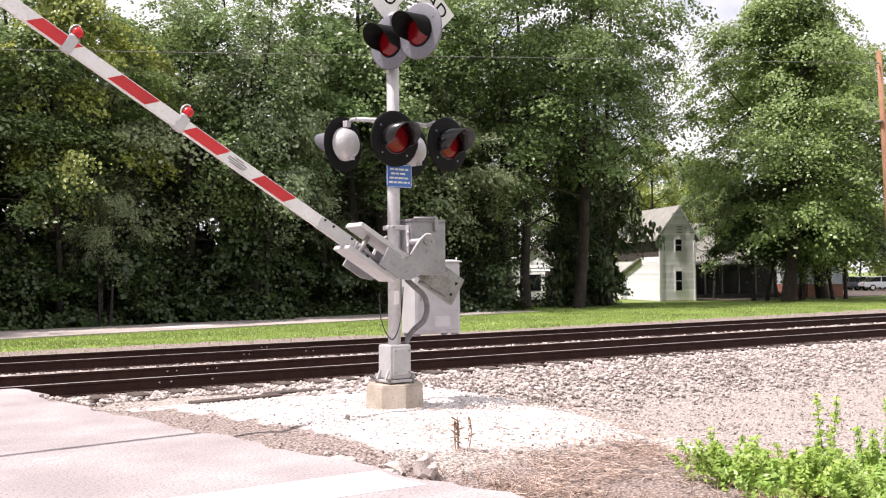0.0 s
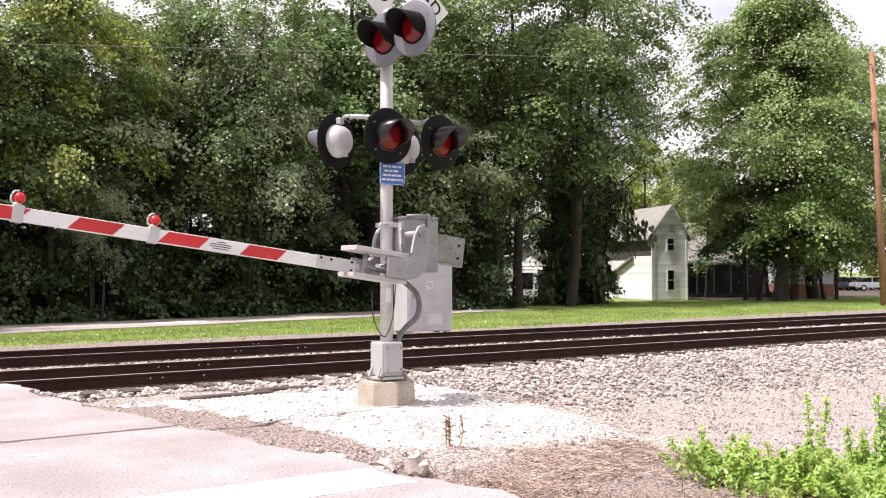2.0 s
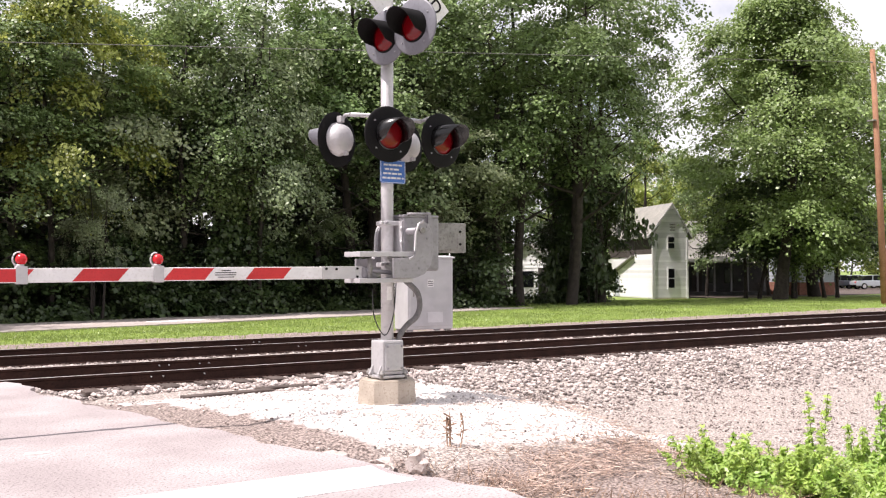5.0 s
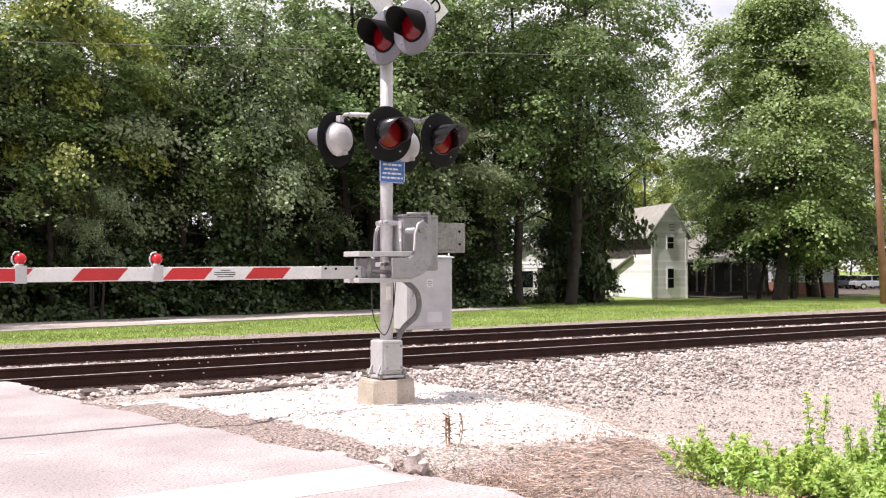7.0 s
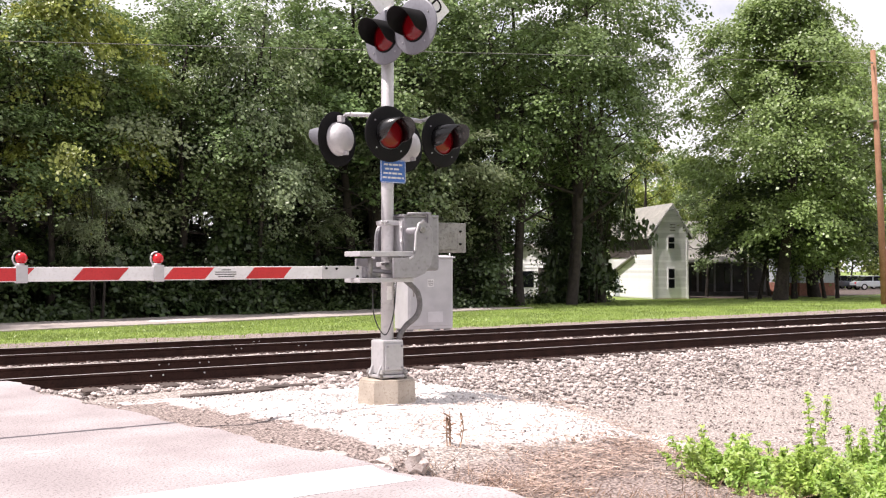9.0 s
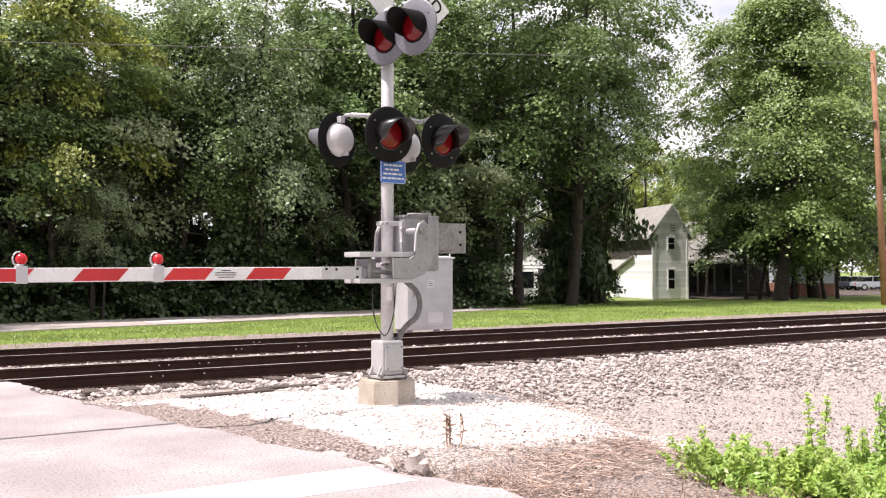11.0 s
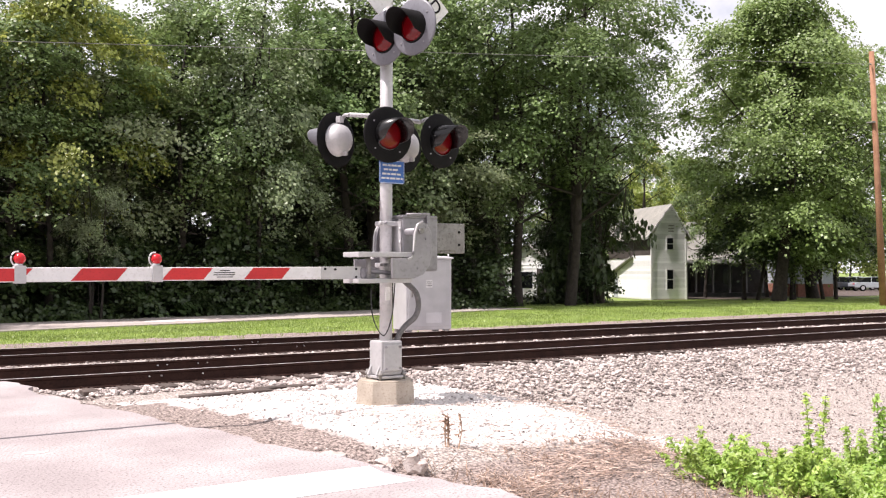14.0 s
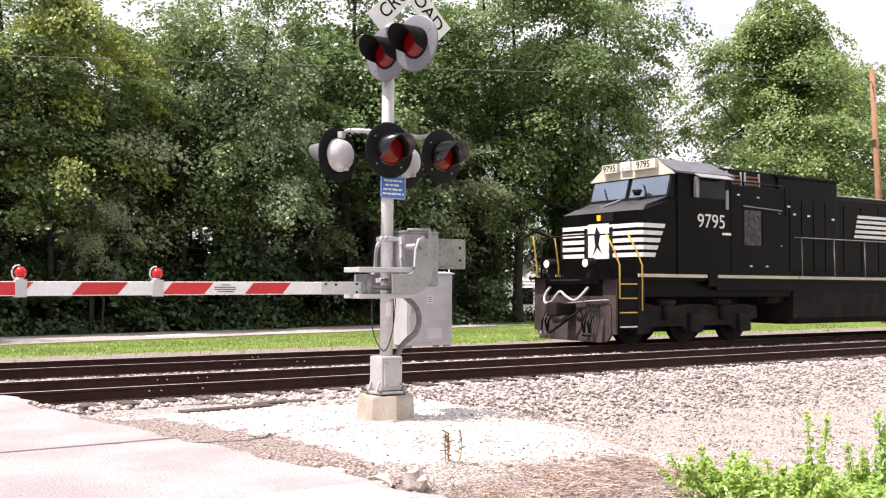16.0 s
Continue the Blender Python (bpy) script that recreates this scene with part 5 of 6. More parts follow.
# ---------------------------------------------------------------- grass, weeds and dry stalks
def blades(name, xy, height, width, material, label, seed, lean=0.35):
    r = np.random.default_rng(seed)
    n = len(xy)
    z = relief(xy[:, 0], xy[:, 1])
    a = r.uniform(0, math.tau, n)
    h = height * r.uniform(0.5, 1.3, n)
    dx, dy = np.cos(a), np.sin(a)
    tip = np.stack([xy[:, 0] + h * lean * r.normal(0, 1, n), xy[:, 1] + h * lean * r.normal(0, 1, n), z + h], 1)
    b0 = np.stack([xy[:, 0] - dx * width, xy[:, 1] - dy * width, z - 0.01], 1)
    b1 = np.stack([xy[:, 0] + dx * width, xy[:, 1] + dy * width, z - 0.01], 1)
    return tagged(new(name, raw(name, np.stack([b0, b1, tip], 1).reshape(-1, 3), np.arange(n * 3).reshape(n, 3), material)), label, "grass", kind="stuff")


def lawn(x, y, q):
    return (turf_zone(x, y) > 0.25 + 0.5 * q) & ((y < far_road(x) - 0.05) | ((x > 30.5) & (y < 47)) | (y > far_road(x) + 5.9)) & (y > 20)


xy = scatter(170000, 3, 62, 22.5, 46, lawn, 31, 1.3)
blades("grass", xy, 0.06, 0.018, M_grass, "mown green grass strip between the tracks and the street", 32)
xy = scatter(1500, 3, 50, 20.6, 25, lambda x, y, q: q < 0.8, 33, 1.3)
blades("sparse_grass", xy, 0.12, 0.012, M_grass, "sparse grass tufts at the edge of the gravel", 34)
xy = scatter(4600, 4.2, 9.0, 4.6, 7.4, lambda x, y, q: (x > road_edge(y) + 0.5) & (soil_zone(x, y) > 0.3) & (q < 0.15 + 0.85 * (wob(x, y, 2.3) > 0.1)), 35)
blades("dry_grass", xy, 0.12, 0.004, M_dead, "flattened dry brown grass and stalks on bare soil", 36, 1.1)


def straw(name, spots, label, seed):
    """Fallen dry stalks: three-sided, tapered, lying across each other."""
    r = np.random.default_rng(seed)
    n = len(spots)
    x, y = spots[:, 0], spots[:, 1]
    a, h = r.uniform(0, math.tau, n), r.uniform(0.1, 0.34, n)
    d = np.stack([np.cos(a), np.sin(a), r.normal(0.05, 0.22, n)], 1) * h[:, None]
    p = np.stack([x, y, relief(x, y) + r.uniform(0.0, 0.07, n)], 1)
    w = np.stack([-np.sin(a), np.cos(a), np.zeros(n)], 1) * 0.004
    up = np.array([0, 0, 0.006])
    tip = p + d
    tip[:, 2] = np.maximum(tip[:, 2], relief(tip[:, 0], tip[:, 1]) + 0.01)
    V = np.stack([p - w, p + w, p + up, tip], 1).reshape(-1, 3)
    F = (np.array([[0, 1, 3], [1, 2, 3], [2, 0, 3]])[None] + (np.arange(n) * 4)[:, None, None]).reshape(-1, 3)
    return tagged(new(name, raw(name, V, F, M_straw)), label, "straw", kind="stuff")


spots = scatter(9000, 4.6, 9.2, 5.6, 8.4, lambda x, y, q: (x > road_edge(y) + 0.6) & (q < 0.9 * np.exp(-((y - 6.15 - 0.16 * (x - 5.2)) / 0.36) ** 2) + 0.12) & (wob(x, y, 2.6, 2.0) > -0.5), 61)
straw("straw", spots, "flattened pinkish dry stalks at the foot of the gravel mound", 62)


def dead_weed(x, y, h, seed, label):
    r = np.random.default_rng(seed)
    bm = bmesh.new()
    for k in range(4):
        bx, by = r.normal(0, 0.025, 2)
        t = Vector((bx * 1.2, by * 1.2, h * r.uniform(0.7, 1.05)))
        tube(bm, [Vector((bx, by, -0.02)), Vector((bx * 1.3, by * 1.5, h * 0.5)), t], [0.007, 0.006, 0.003], 5)
        for j in range(9):
            p = Vector((bx, by, 0)).lerp(t, 0.3 + 0.07 * j)
            tube(bm, [p, p + Vector(r.normal(0, 0.022, 3)) + Vector((0, 0, 0.02))], [0.009, 0.005], 4)
    return tagged(part("dead_weed", bm, M_dead, None, "", pose(x, y, float(relief(x, y)))), label, "weed")


dead_weed(4.88, 7.12, 0.3, 3, "upright dead brown weed stalk on the gravel")



def weed(x, y, h, stems, seed, label, leaf=0.042, wide=0.2):
    """A leafy weed: several stems with leaves all along."""
    r = np.random.default_rng(seed)
    t = thing("green_weed", pose(x, y, float(relief(x, y)) - 0.02), label, "weed", "green weeds on the verge")
    bm, pts = bmesh.new(), []
    for k in range(stems):
        a, d = r.uniform(0, math.tau), r.uniform(0, wide)
        hh = h * r.uniform(0.65, 1.05)
        b = Vector((math.cos(a) * d, math.sin(a) * d, 0))
        tp = b * 2.0 + Vector((r.normal(0, 0.04), r.normal(0, 0.04), hh))
        tube(bm, [b, b.lerp(tp, 0.5), tp], [0.006, 0.005, 0.003], 5)
        for j in range(int(9 + hh * 22)):
            pts.append(tuple(b.lerp(tp, 0.2 + 0.8 * (j + 1) / (9 + hh * 22)) + Vector(r.normal(0, 0.03 * (1.15 - j / (9 + hh * 22)), 3))))
    tagged(part("stem", bm, M_grass, t), kind="stuff")
    V, F = leaves(np.array(pts), 6, leaf * 0.9, leaf * 1.3, seed + 3, -0.15, 0.6, 0.2)
    o = new("foliage", raw("foliage", V, F, M_weed))
    o.parent = t
    tagged(o, kind="stuff")
    return t


r = np.random.default_rng(44)
for k in range(190):
    u, v = r.random(), r.random()
    px = 6.4 + 3.0 * u
    py = 3.75 + 2.6 * v - 0.25 * (px - 5.5)
    if py < 5.7 + 0.12 * (px - 6) and py > 3.3:
        weed(float(px), float(py), float(r.uniform(0.16, 0.42)), 7, 100 + k, "bright green leafy weed clump on the verge")
for x, y, h in ((7.82, 5.45, 0.95), (7.78, 5.5, 0.7), (7.89, 5.05, 0.72), (7.98, 5.2, 0.5), (7.87, 4.82, 1.0), (8.0, 4.9, 0.7), (7.2, 5.7, 0.4), (8.3, 5.3, 0.55)):
    weed(x, y, h, 3, int(x * 100), "tall upright leafy green weed", 0.045, 0.05)


# ---------------------------------------------------------------- locomotive (x runs back from the nose, near side at -y)
M_loco = surf("locomotive_black", (0.0026, 0.0024, 0.0026), (0.0045, 0.004, 0.004), 1.6, 0.38, 0.0, 0.08, 25, (0.007, 0.006, 0.006), 0.05, False, 0.0, 0.06)
M_stripe = surf("locomotive_white", (0.62, 0.6, 0.59), (0.74, 0.72, 0.71), 2.0, 0.6, 0, 0.08, 25, (0.42, 0.39, 0.36), 0.05)
M_cream = surf("cream_sill", (0.42, 0.37, 0.27), (0.52, 0.47, 0.36), 1.5, 0.7, 0, 0.1, 25, (0.22, 0.18, 0.13))
M_yellow = surf("yellow_rail", (0.52, 0.32, 0.05), (0.62, 0.40, 0.08), 4, 0.5, 0, 0.1)
M_grime = surf("road_grime", (0.011, 0.0085, 0.008), (0.024, 0.018, 0.017), 2.5, 0.85, 0.0, 0.5, 18, (0.008, 0.007, 0.006), spec=0.15)
M_pilot = surf("dusty_pilot", (0.036, 0.026, 0.025), (0.07, 0.05, 0.048), 2.5, 0.8, 0.0, 0.3, 18, (0.025, 0.018, 0.017), spec=0.3)
M_roofgrey = surf("faded_roof", (0.22, 0.21, 0.23), (0.30, 0.29, 0.31), 1.5, 0.55, 0, 0.1, 20, (0.2, 0.19, 0.2))
M_cabroof = surf("weathered_cab_roof", (0.05, 0.05, 0.058), (0.10, 0.10, 0.115), 2.5, 0.35, 0, 0.1, 20, (0.17, 0.165, 0.18))
M_screen = bpy.data.materials.new("windscreen")
M_screen.use_nodes = True
_p = M_screen.node_tree.nodes["Principled BSDF"]
_p.inputs["Base Color"].default_value, _p.inputs["Roughness"].default_value, _p.inputs["Metallic"].default_value = (0.28, 0.33, 0.4, 1), 0.1, 0.9
M_headlamp = glowing("ditch_lamp", (0.9, 0.6, 0.48), 0.25)
M_board = surf("number_board", (0.62, 0.58, 0.48), (0.7, 0.66, 0.56), 4, 0.5, 0, 0.05)
M_orange = glowing("orange_marker", (0.95, 0.42, 0.02), 0.2)

loco = thing("locomotive", pose(148.1, 18.05, 0), "black diesel freight locomotive with white nose stripes", "locomotive")
part("underframe", boxed(-0.82, 21.0, -1.35, 1.35, 1.18, 1.64, bevel=0.02), M_loco, loco)
part("deck", boxed(-1.02, 21.1, -1.5, 1.5, 1.60, 1.66), M_loco, loco)
for y0, y1 in ((-1.53, -1.50), (1.50, 1.53)):
    for x0, x1 in ((-0.1, 2.35), (2.75, 6.1), (6.14, 7.6), (7.64, 9.1), (9.14, 14.9), (14.94, 20.6)):
        part("sill_stripe", boxed(x0, x1, y0, y1, 1.668, 1.748), M_cream, loco, "cream sill stripe")
part("sill_box", boxed(2.38, 2.72, -1.54, -1.45, 1.45, 1.78), M_loco, loco)
part("battery_box", boxed(2.75, 6.0, -1.48, -1.3, 1.35, 1.64, bevel=0.01), M_loco, loco)
# nose: chamfered in plan, its top rising to the windscreen
bm = bmesh.new()
prof = [(0.12, -1.47), (0.0, -1.33), (0.0, 1.33), (0.12, 1.47), (1.35, 1.47), (1.35, -1.47)]
lo = [bm.verts.new((x, y, 1.66)) for x, y in prof]
mid = [bm.verts.new((x, y, 3.3 if x < 0.5 else 3.66)) for x, y in prof]
hi = [bm.verts.new((x + 0.3 if x < 0.5 else x, y * (0.86 if x < 0.5 else 0.97), 3.46 if x < 0.5 else 3.78)) for x, y in prof]
for a, b in ((lo, mid), (mid, hi)):
    for k in range(6):
        bm.faces.new((a[k], a[(k + 1) % 6], b[(k + 1) % 6], b[k]))
bm.faces.new(hi)
bmesh.ops.recalc_face_normals(bm, faces=bm.faces)
nose = part("nose", bm, M_loco, loco, "black wide nose")
# top face coloured paler and glossier to imitate sun on the black paint
nose.data.materials.append(surf("sunlit_nose_top", (0.035, 0.033, 0.037), (0.06, 0.057, 0.062), 2.5, 0.32, 0, 0.1, 25, (0.09, 0.085, 0.09)))
for pl in nose.data.polygons:
    pl.material_index = 1 if pl.normal.z > 0.85 else 0
for k in range(5):
    z = 2.16 + 0.18 * k
    part("nose_stripe", boxed(-0.012, 0.0, -1.33, 1.33, z, z + 0.105), M_stripe, nose)
    for s in (-1, 1):
        part("nose_stripe", prismed([(0.0, s * 1.33), (-0.011, s * 1.336), (0.113, s * 1.48), (0.12, s * 1.47)], "z", z, z + 0.105), M_stripe, nose)
        e0, e1 = 0.5 + 0.083 * k, 0.548 + 0.083 * k
        part("nose_stripe", prismed([(0.115, z), (e0, z), (e1, z + 0.105), (0.115, z + 0.105)], "y", s * 1.47, s * 1.482), M_stripe, nose)
part("emblem_panel", boxed(-0.022, -0.012, -0.42, 0.34, 2.13, 3.02), M_stripe, nose, "white panel with a plain dark emblem")
part("emblem", prismed([(-0.18, 2.25), (-0.05, 2.5), (-0.12, 2.75), (0.02, 2.95), (0.1, 2.7), (0.06, 2.45), (0.16, 2.2), (0.0, 2.42)], "x", -0.028, -0.022), M_black, nose)
for y in (-0.5, 0.42):
    part("door_gap", boxed(-0.03, -0.013, y - 0.05, y + 0.05, 2.1, 2.92), M_black_in, nose)
part("nose_hatch", boxed(-0.006, 0.1, -0.55, -0.15, 3.06, 3.27, bevel=0.01), M_black, nose)
part("marker_lamp", boxed(-0.03, 0.0, -0.12, 0.0, 3.1, 3.24), M_orange, nose, "orange marker lamp")
part("nose_ledge", prismed([(0.36, 3.47), (1.1, 3.72), (1.1, 3.745), (0.36, 3.495)], "y", 0.2, 0.28), M_roofgrey, nose)
# cab
bm = bmesh.new()
sec = [(-1.5, 1.66), (-1.5, 4.3), (-0.72, 4.66), (0.72, 4.66), (1.5, 4.3), (1.5, 1.66)]
prism(bm, sec, "x", 1.3, 3.35)
cab = part("cab", bm, M_loco, loco, "black driving cab")
part("cab_roof", prismed([(-1.56, 4.28), (-0.73, 4.68), (0.73, 4.68), (1.56, 4.28), (1.56, 4.33), (0.73, 4.74), (-0.73, 4.74), (-1.56, 4.33)], "x", 1.2, 3.4), M_cabroof, cab, "dark weathered roof panel")
part("roof_front", prismed([(-1.5, 4.26), (1.5, 4.26), (0.9, 4.68), (-0.9, 4.68)], "x", 1.14, 1.22), M_board, cab, "pale panel over the windscreen")
for y0, y1 in ((-1.36, -0.08), (0.08, 1.36)):
    fr = part("windscreen_frame", prismed([(1.02, 3.68), (1.3, 3.68), (1.3, 4.27), (1.2, 4.27)], "y", y0 - 0.06, y1 + 0.06), M_black, cab)
    part("windscreen", prismed([(1.035, 3.74), (1.045, 3.74), (1.19, 4.23), (1.175, 4.23)], "y", y0, y1), M_screen, fr, "windscreen reflecting the sky")
    part("wiper", tubed([(1.015, (y0 + y1) / 2, 3.74), (1.1, (y0 + y1) / 2 + 0.2, 4.05)], 0.012, 5), M_black, fr)
for y0, y1 in ((-1.0, -0.18), (0.36, 0.92)):
    nb = part("number_board", boxed(1.02, 1.16, y0, y1, 4.44, 4.68, bevel=0.01), M_board, cab, "cream number board")
    write("9795", 0.25, M_black, nb, Matrix.Translation((1.015, (y0 + y1) / 2, 4.56)) @ pose(0, 0, 0, 90, 0, -90) @ Matrix.Diagonal((0.95, 1, 1, 1)))
part("headlight_housing", boxed(1.05, 1.16, -0.1, 0.28, 4.46, 4.7, bevel=0.01), M_stripe, cab)
for y in (0.0, 0.18):
    part("headlight", tubed([(1.06, y, 4.58), (1.035, y, 4.58)], 0.07, 14), M_board, cab)
part("nose_camera", tubed([(0.85, -0.55, 3.76), (0.85, -0.55, 3.9)], [0.07, 0.14], 8), M_black, loco)
for s in (-1, 1):
    y = s * 1.5
    y0, y1 = sorted((y, y + s * 0.012))
    w = part("side_window", boxed(1.95, 3.05, y0, y1, 3.70, 4.2), M_glass, cab, "dark side window")
    part("mirror", boxed(1.86, 1.97, *sorted((y + s * 0.02, y + s * 0.1)), 3.7, 4.22), M_roofgrey, w)
    part("window_post", boxed(3.08, 3.17, *sorted((y, y + s * 0.04)), 3.45, 3.95), M_roofgrey, w)
    part("awning", prismed([(y, 4.3), (y + s * 0.28, 4.18), (y + s * 0.28, 4.2), (y, 4.34)], "x", 1.85, 3.1), M_roofgrey, w)
    part("cab_door_line", boxed(3.3, 3.33, y0, y1, 1.8, 4.1), M_black_in, cab)
write("9795", 0.50, M_stripe, loco, Matrix.Translation((2.54, -1.506, 3.10)) @ FACE_SOUTH @ Matrix.Diagonal((1.08, 1, 1, 1)), "road_number")
part("text_bar", boxed(2.95, 3.3, -1.504, -1.5, 2.78, 2.84), M_stripe, loco)
# equipment cabin behind the cab
part("equipment_cabin", boxed(3.35, 5.7, -1.46, 1.46, 1.66, 4.12, bevel=0.02), M_loco, loco)
part("cabin_top", boxed(3.35, 5.7, -1.1, 1.1, 4.1, 4.6, bevel=0.03), M_loco, loco)
M_rust = surf("rusty_duct", (0.16, 0.07, 0.05), (0.24, 0.11, 0.08), 4, 0.85, 0, 0.3)
for x in (3.45, 4.2):
    fr = part("roof_vent", boxed(x, x + 0.62, -1.2, -1.08, 3.95, 4.5, bevel=0.01), M_loco, loco)
    for k in range(5):
        part("vent_slat", boxed(x + 0.05, x + 0.57, -1.22, -1.19, 3.98 + 0.1 * k, 4.03 + 0.1 * k), M_rust, fr)
    for e in (x + 0.02, x + 0.6):
        part("vent_post", boxed(e - 0.02, e + 0.02, -1.24, -1.2, 3.9, 4.52), M_roofgrey, fr)
part("roof_handrail", tubed([(3.5, -1.47, 4.22), (5.55, -1.47, 4.2), (5.62, -1.47, 4.0), (5.62, -1.47, 3.4)], 0.018, 6), M_grime, loco)
part("lower_handrail", tubed([(3.8, -1.5, 3.58), (5.4, -1.5, 3.52)], 0.018, 6), M_roofgrey, loco)
M_mesh = surf("dusty_grille", (0.015, 0.015, 0.015), (0.075, 0.072, 0.072), 9, 0.8, 0, 0.4, 30)
part("air_grille", boxed(3.86, 4.55, -1.475, -1.455, 2.55, 3.48), M_mesh, loco, "dusty grey air grille")
part("grille_door", boxed(4.62, 5.4, -1.475, -1.455, 2.55, 3.44, bevel=0.005), M_black_in, loco)
for x, z in ((4.1, 1.98), (4.75, 1.98), (3.6, 3.85), (4.4, 3.82), (5.35, 2.55), (5.3, 3.42)):
    part("decal", boxed(x, x + 0.1, -1.464, -1.458, z, z + 0.035), M_stripe, loco)
# long hood
part("blower_cabin", boxed(5.7, 8.45, -1.15, 1.15, 1.66, 4.56, bevel=0.03), M_loco, loco)
part("roof_lip", boxed(5.6, 8.5, -1.2, 1.2, 4.5, 4.58, bevel=0.02), M_loco, loco)
part("long_hood", prismed([(-0.98, 1.66), (-0.98, 4.05), (-0.86, 4.2), (0.86, 4.2), (0.98, 4.05), (0.98, 1.66)], "x", 8.45, 16.5), M_loco, loco)
part("hood_edge", tubed([(8.5, -0.93, 4.17), (16.5, -0.93, 4.17)], 0.02, 6), M_roofgrey, loco)
part("radiator_cabin", boxed(16.5, 20.6, -1.2, 1.2, 1.66, 4.3, bevel=0.03), M_loco, loco)
part("radiator_wing", prismed([(-1.5, 4.25), (-1.2, 4.1), (1.2, 4.1), (1.5, 4.25), (1.5, 4.65), (-1.5, 4.65)], "x", 16.3, 20.8), M_loco, loco)
for x in (6.2, 6.75, 7.3, 7.85, 9.0, 9.9, 10.8, 11.7, 12.6, 13.5, 14.4, 15.3):
    yy = -1.152 if x < 8.4 else -0.982
    d = part("hood_door", boxed(x, x + (0.5 if x < 8.4 else 0.82), yy - 0.014, yy + 0.004, 1.9, 3.9, bevel=0.004), M_loco, loco)
    part("door_latch", boxed(x + 0.4, x + 0.45, yy - 0.03, yy - 0.014, 2.8, 2.9), M_grime, d)
for x, z in ((6.1, 3.68), (6.35, 3.47), (7.0, 3.45), (8.15, 3.4)):
    part("decal", boxed(x, x + 0.12, -1.172, -1.166, z, z + 0.05), M_stripe, loco)
for k in range(5):
    z = 2.94 + 0.15 * k
    part("side_stripe", prismed([(9.5 + 0.045 * k, z), (13.8, z), (13.8, z + 0.09), (9.53 + 0.045 * k, z + 0.09)], "y", -1.006, -0.998), M_stripe, loco)
part("side_rail", tubed([(6.0, -1.47, 2.82), (20.5, -1.47, 2.82)], 0.018, 6), M_hose, loco)
for k in range(10):
    x = 6.3 + 1.5 * k
    part("stanchion", tubed([(x, -1.49, 1.66), (x, -1.47, 2.82)], 0.018, 6), M_hose, loco)
    part("stanchion", tubed([(x, 1.49, 1.66), (x, 1.47, 2.82)], 0.022, 6), M_grime, loco)
# fuel tank and trucks
part("fuel_tank", prismed([(-1.4, 0.6), (-1.2, 0.42), (1.2, 0.42), (1.4, 0.6), (1.4, 1.3), (1.25, 1.4), (-1.25, 1.4), (-1.4, 1.3)], "x", 6.0, 14.4, 0.02), M_grime, loco, "long grimy fuel tank")
for y in (-1.0, 1.0):
    part("air_reservoir", tubed([(5.2, y, 1.15), (5.9, y, 1.15)], 0.18, 12), M_grime, loco)
WHEELS = []
for tx in (0.0, 14.6):
    tr = part("truck_frame", boxed(tx + 0.2, tx + 4.6, -0.62, 0.62, 0.28, 1.17, bevel=0.03), M_grime, loco, "grimy three-axle truck")
    for s in (-1, 1):
        side = [(-0.25, 0.62), (-0.2, 0.95), (0.55, 1.02), (0.95, 0.96), (1.6, 0.96), (2.0, 1.0), (2.7, 1.0), (3.05, 0.96), (3.7, 0.96), (4.1, 1.0), (4.75, 0.95), (4.8, 0.6), (4.5, 0.58), (4.4, 0.3), (3.85, 0.3), (3.7, 0.44), (2.7, 0.44), (2.55, 0.3), (2.0, 0.3), (1.85, 0.44), (0.8, 0.44), (0.65, 0.3), (0.05, 0.3), (-0.1, 0.5)]
        y0, y1 = sorted((s * 1.0, s * 1.14))
        part("side_frame", prismed([(tx + a, b) for a, b in side], "y", y0, y1, 0.015), M_grime, tr)
        for ax in (0.34, 2.25, 4.14):
            bm = boxed(tx + ax - 0.23, tx + ax + 0.23, *sorted((s * 1.12, s * 1.27)), 0.27, 0.76, bevel=0.04)
            jb = part("axle_box", bm, M_grime, tr)
        for sx in (1.2, 3.3):
            part("spring", tubed([(tx + sx, s * 1.18, 0.62), (tx + sx, s * 1.18, 0.98)], 0.11, 12), M_grime, tr)
            part("brake_cylinder", tubed([(tx + sx - 0.25, s * 1.2, 1.05), (tx + sx + 0.25, s * 1.2, 1.05)], 0.09, 10), M_grime, tr)
    for ax in (0.34, 2.25, 4.14):
        bm = bmesh.new()
        for s in (-1, 1):
            tube(bm, [(0, s * 0.70, 0), (0, s * 0.83, 0)], 0.52, 32)
            tube(bm, [(0, s * 0.67, 0), (0, s * 0.70, 0)], 0.55, 32)
            tube(bm, [(0, s * 0.83, 0), (0, s * 0.86, 0)], 0.2, 12)
        tube(bm, [(0, -0.95, 0), (0, 0.95, 0)], 0.09, 10)
        bmesh.ops.recalc_face_normals(bm, faces=bm.faces)
        w = part("wheelset", bm, M_grime, loco, "", pose(tx + ax, 0, 0.52))
        WHEELS.append((w, tx + ax))
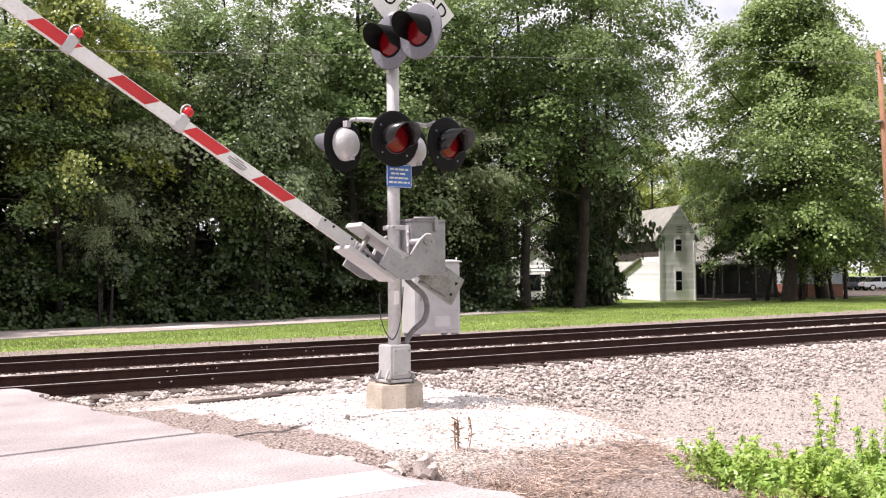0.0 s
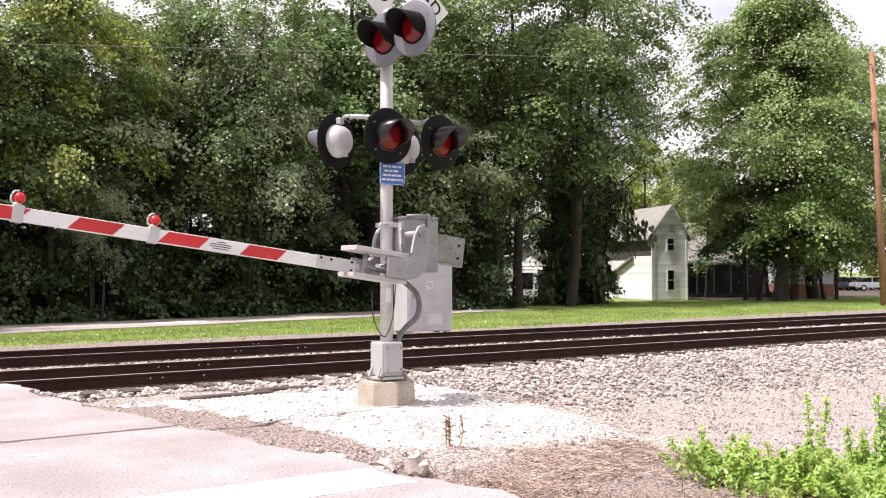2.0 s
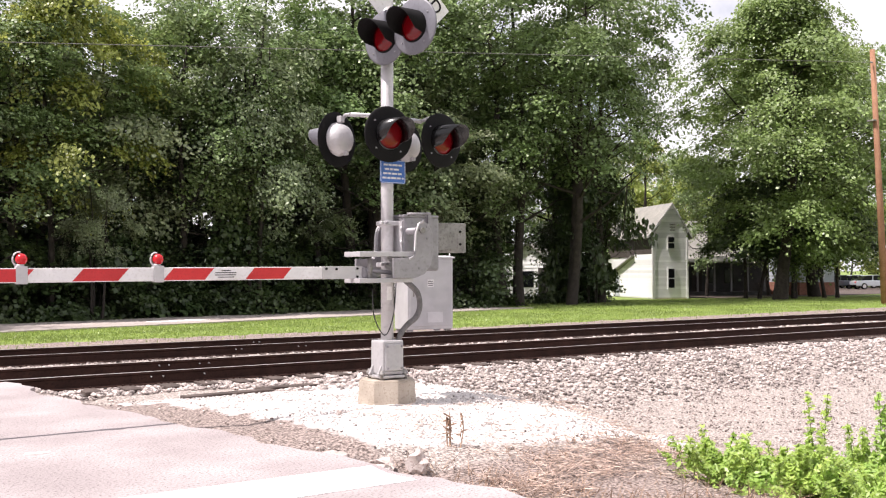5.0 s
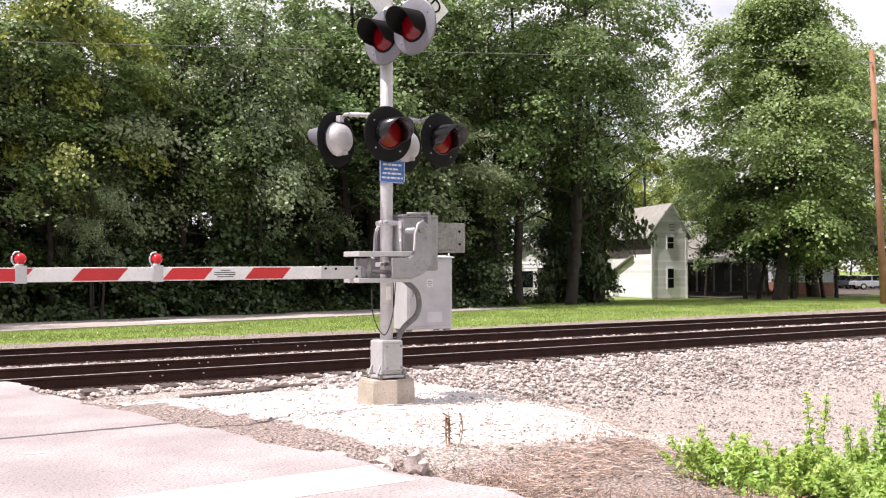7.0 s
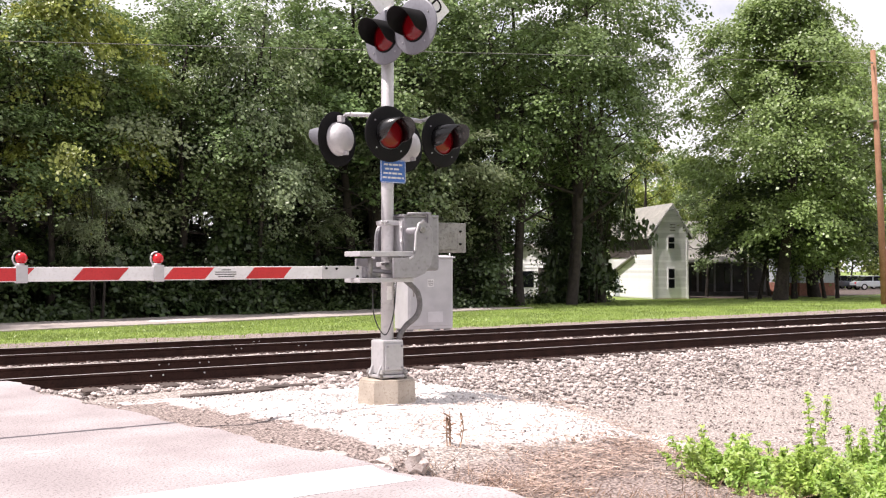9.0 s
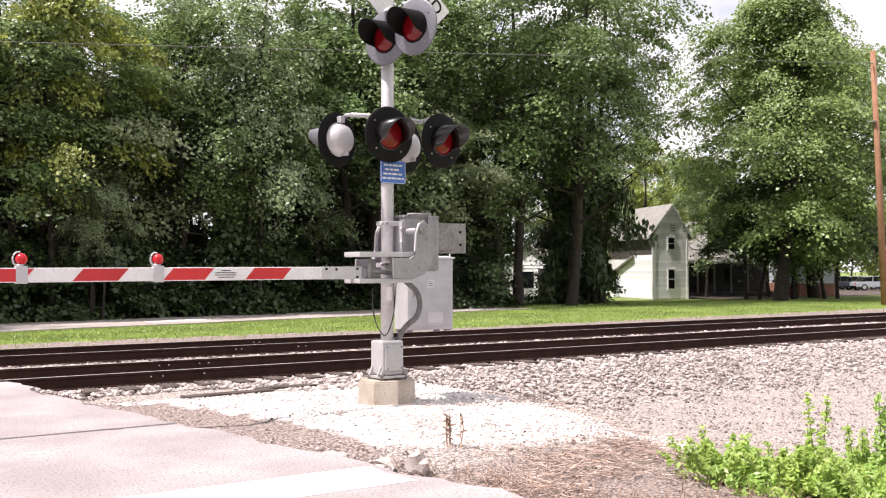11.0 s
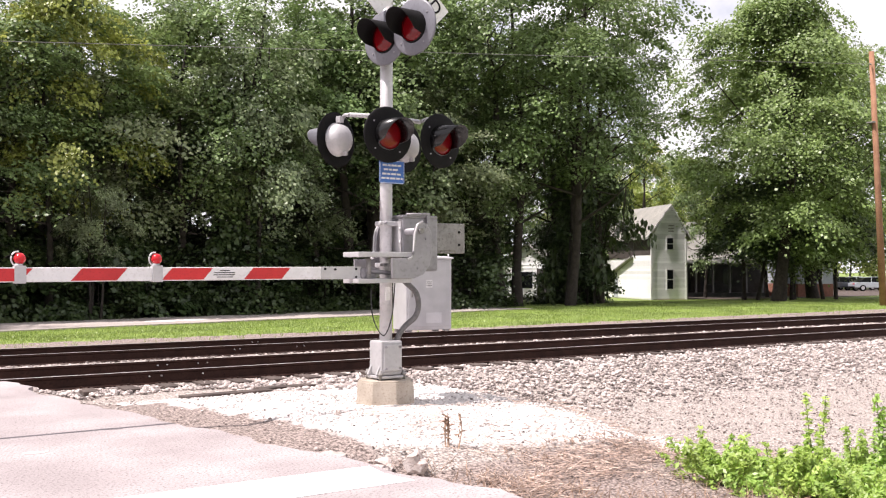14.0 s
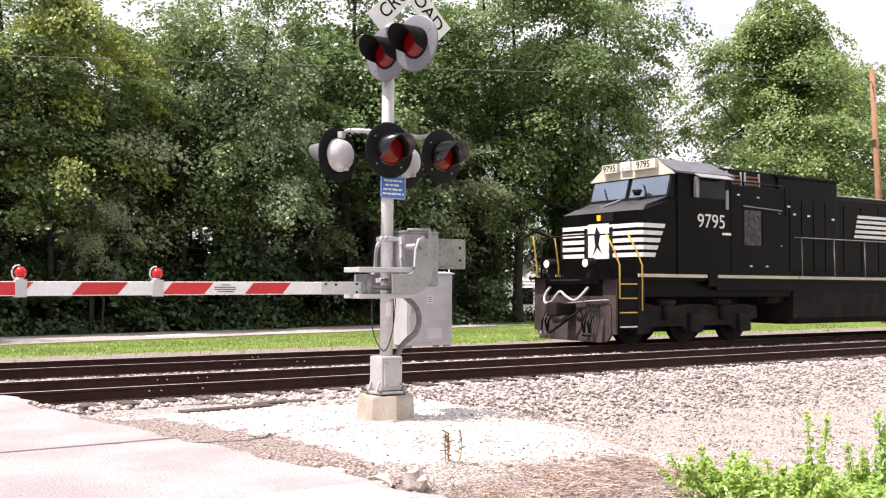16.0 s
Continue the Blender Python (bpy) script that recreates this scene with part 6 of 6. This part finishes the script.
# front end: pilot, steps, coupler, rails, lamps and hoses
FX = -0.8
bm = bmesh.new()
prism(bm, [(-1.38, 0.32), (-1.22, 0.12), (1.22, 0.12), (1.38, 0.32), (1.38, 0.95), (1.0, 1.2), (-1.0, 1.2), (-1.38, 0.95)], "x", FX - 0.06, FX + 0.02)
part("pilot_plate", bm, M_pilot, loco, "dusty brown pilot plow")
part("plow_blade", prismed([(FX - 0.06, 0.7), (FX - 0.16, 0.16), (FX - 0.16, 0.1), (FX, 0.1), (FX, 0.7)], "y", -1.15, 1.15), M_pilot, loco)
part("anticlimber", boxed(FX - 0.16, FX + 0.1, -1.05, 0.95, 1.5, 1.66, bevel=0.02), M_black, loco)
part("anticlimber_edge", boxed(FX - 0.175, FX - 0.16, -0.4, 0.7, 1.58, 1.66), M_dull, loco)
part("end_beam", boxed(FX, FX + 0.12, -1.4, 1.4, 1.15, 1.62, bevel=0.01), M_black, loco)
part("coupler", boxed(FX - 0.62, FX, -0.14, 0.14, 0.72, 1.02, bevel=0.04), M_grime, loco)
part("coupler_knuckle", boxed(FX - 0.78, FX - 0.55, -0.24, 0.16, 0.7, 1.05, bevel=0.06), M_grime, loco)
for y in (-0.72, 0.72):
    dl = part("ditch_light", tubed([(-1.08, y, 2.0), (-0.84, y, 2.0)], 0.13, 18), M_black, loco, "ditch light in a round housing")
    part("lamp_lens", tubed([(-1.095, y, 2.0), (-1.08, y, 2.0)], 0.1, 18), M_headlamp, dl)
    part("lamp_foot", boxed(-1.0, -0.84, y - 0.06, y + 0.06, 1.62, 1.89), M_black, dl)
for s in (-1, 1):
    y0, y1 = sorted((s * 1.02, s * 1.5))
    part("step_well", boxed(FX + 0.08, -0.1, y0, y1, 0.42, 1.6), M_black_in, loco)
    for k in range(4):
        z = 0.46 + 0.34 * k
        part("step_tread", boxed(FX + 0.1, -0.14, *sorted((s * 1.3, s * 1.525)), z, z + 0.03), M_yellow if k else M_stripe, loco, "yellow edged step")
    part("step_side", boxed(-0.12, 0.12, *sorted((s * 1.08, s * 1.52)), 0.5, 1.6), M_black, loco)
    part("step_side", boxed(FX - 0.03, FX + 0.03, *sorted((s * 1.06, s * 1.5)), 0.3, 1.6), M_pilot, loco)
    for x, dx in ((-0.73, -0.28), (0.02, -0.30)):
        part("grab_rail", tubed([(x, s * 1.53, 0.85 if x > -0.5 else 1.15), (x, s * 1.53, 1.95), (x + dx * 0.4, s * 1.46, 2.3), (x + dx, s * 1.34, 2.72)], 0.02, 8), M_yellow, loco, "yellow grab rail")
for y in (-1.3, -0.45, 0.5, 1.3):
    part("end_post", tubed([(FX + 0.03, y, 1.64), (FX + 0.03, y, 2.68)], 0.022, 8), M_black, loco)
part("end_rail", tubed([(FX + 0.03, -1.3, 2.68), (FX + 0.03, -0.45, 2.7), (FX + 0.03, 0.5, 2.7), (FX + 0.03, 1.3, 2.68)], 0.022, 8), M_black, loco)
M_hosepale = surf("pale_hose", (0.32, 0.3, 0.3), (0.42, 0.4, 0.4), 6, 0.6)
part("jumper_cable", tubed(curved([(FX - 0.08, -0.62, 1.42), (FX - 0.3, -0.4, 1.1), (FX - 0.34, -0.1, 1.18), (FX - 0.34, 0.15, 1.3), (FX - 0.34, 0.45, 1.05), (FX - 0.3, 0.75, 1.02), (FX - 0.2, 0.88, 1.2), (FX - 0.08, 0.8, 1.42)]), 0.035, 8), M_hosepale, loco)
for k, y in enumerate((-0.95, -0.85, -0.75, -0.65, 0.6, 0.72, 0.84)):
    part("air_hose", tubed([(FX - 0.05, y, 1.0), (FX - 0.2, y - 0.02, 0.85), (FX - 0.3, y + 0.03, 0.55), (FX - 0.3, y + 0.05 * (-1) ** k, 0.3)], 0.026, 8), M_black, loco)
    part("hose_end", boxed(FX - 0.34, FX - 0.27, y - 0.05 + 0.05 * (-1) ** k, y + 0.05 + 0.05 * (-1) ** k, 0.22, 0.3, bevel=0.01), M_dull, loco)
part("brake_hose", tubed(curved([(FX - 0.05, -0.3, 0.9), (FX - 0.3, -0.35, 0.75), (FX - 0.5, 0.2, 0.35), (FX - 0.45, 0.5, 0.28)]), 0.032, 8), M_black, loco)
part("cut_lever", tubed([(FX - 0.1, -1.35, 1.12), (FX - 0.14, -0.7, 1.08), (FX - 0.14, 0.2, 1.0)], 0.018, 6), M_hosepale, loco)


# ---------------------------------------------------------------- what moves
def motions():
    """The train rolls in from the far side at a steady pace; the gate comes down and settles."""
    speed, stop_x = 8.22, 16.9
    walk(loco, [(t, pose(stop_x + speed * (16.0 - t), 18.05, 0)) for t in (0.0, 4.0, 8.0, 12.0, 14.0, 15.0, 16.0)])
    turn_rate = speed / 0.52
    for w, x in WHEELS:
        rows = []
        for k in range(241):
            t = k / 15
            rows.append((t, Matrix.Translation((x, 0, 0.52)) @ Matrix.Rotation(-turn_rate * t, 4, "Y")))
        walk(w, rows)
    falls = [(0.0, 32.05), (0.5, 22.6), (1.0, 15.4), (1.5, 8.5), (2.0, 8.1), (2.5, 3.2), (3.0, 1.75), (3.5, -0.34), (4.0, 0.0), (4.2, 0.0), (9.0, 0.0), (16.0, 0.0)]
    walk(gate, [(t, pose(PIV[0], PIV[1], PIV[2], 0, a - 0.3, 0)) for t, a in falls])


motions()
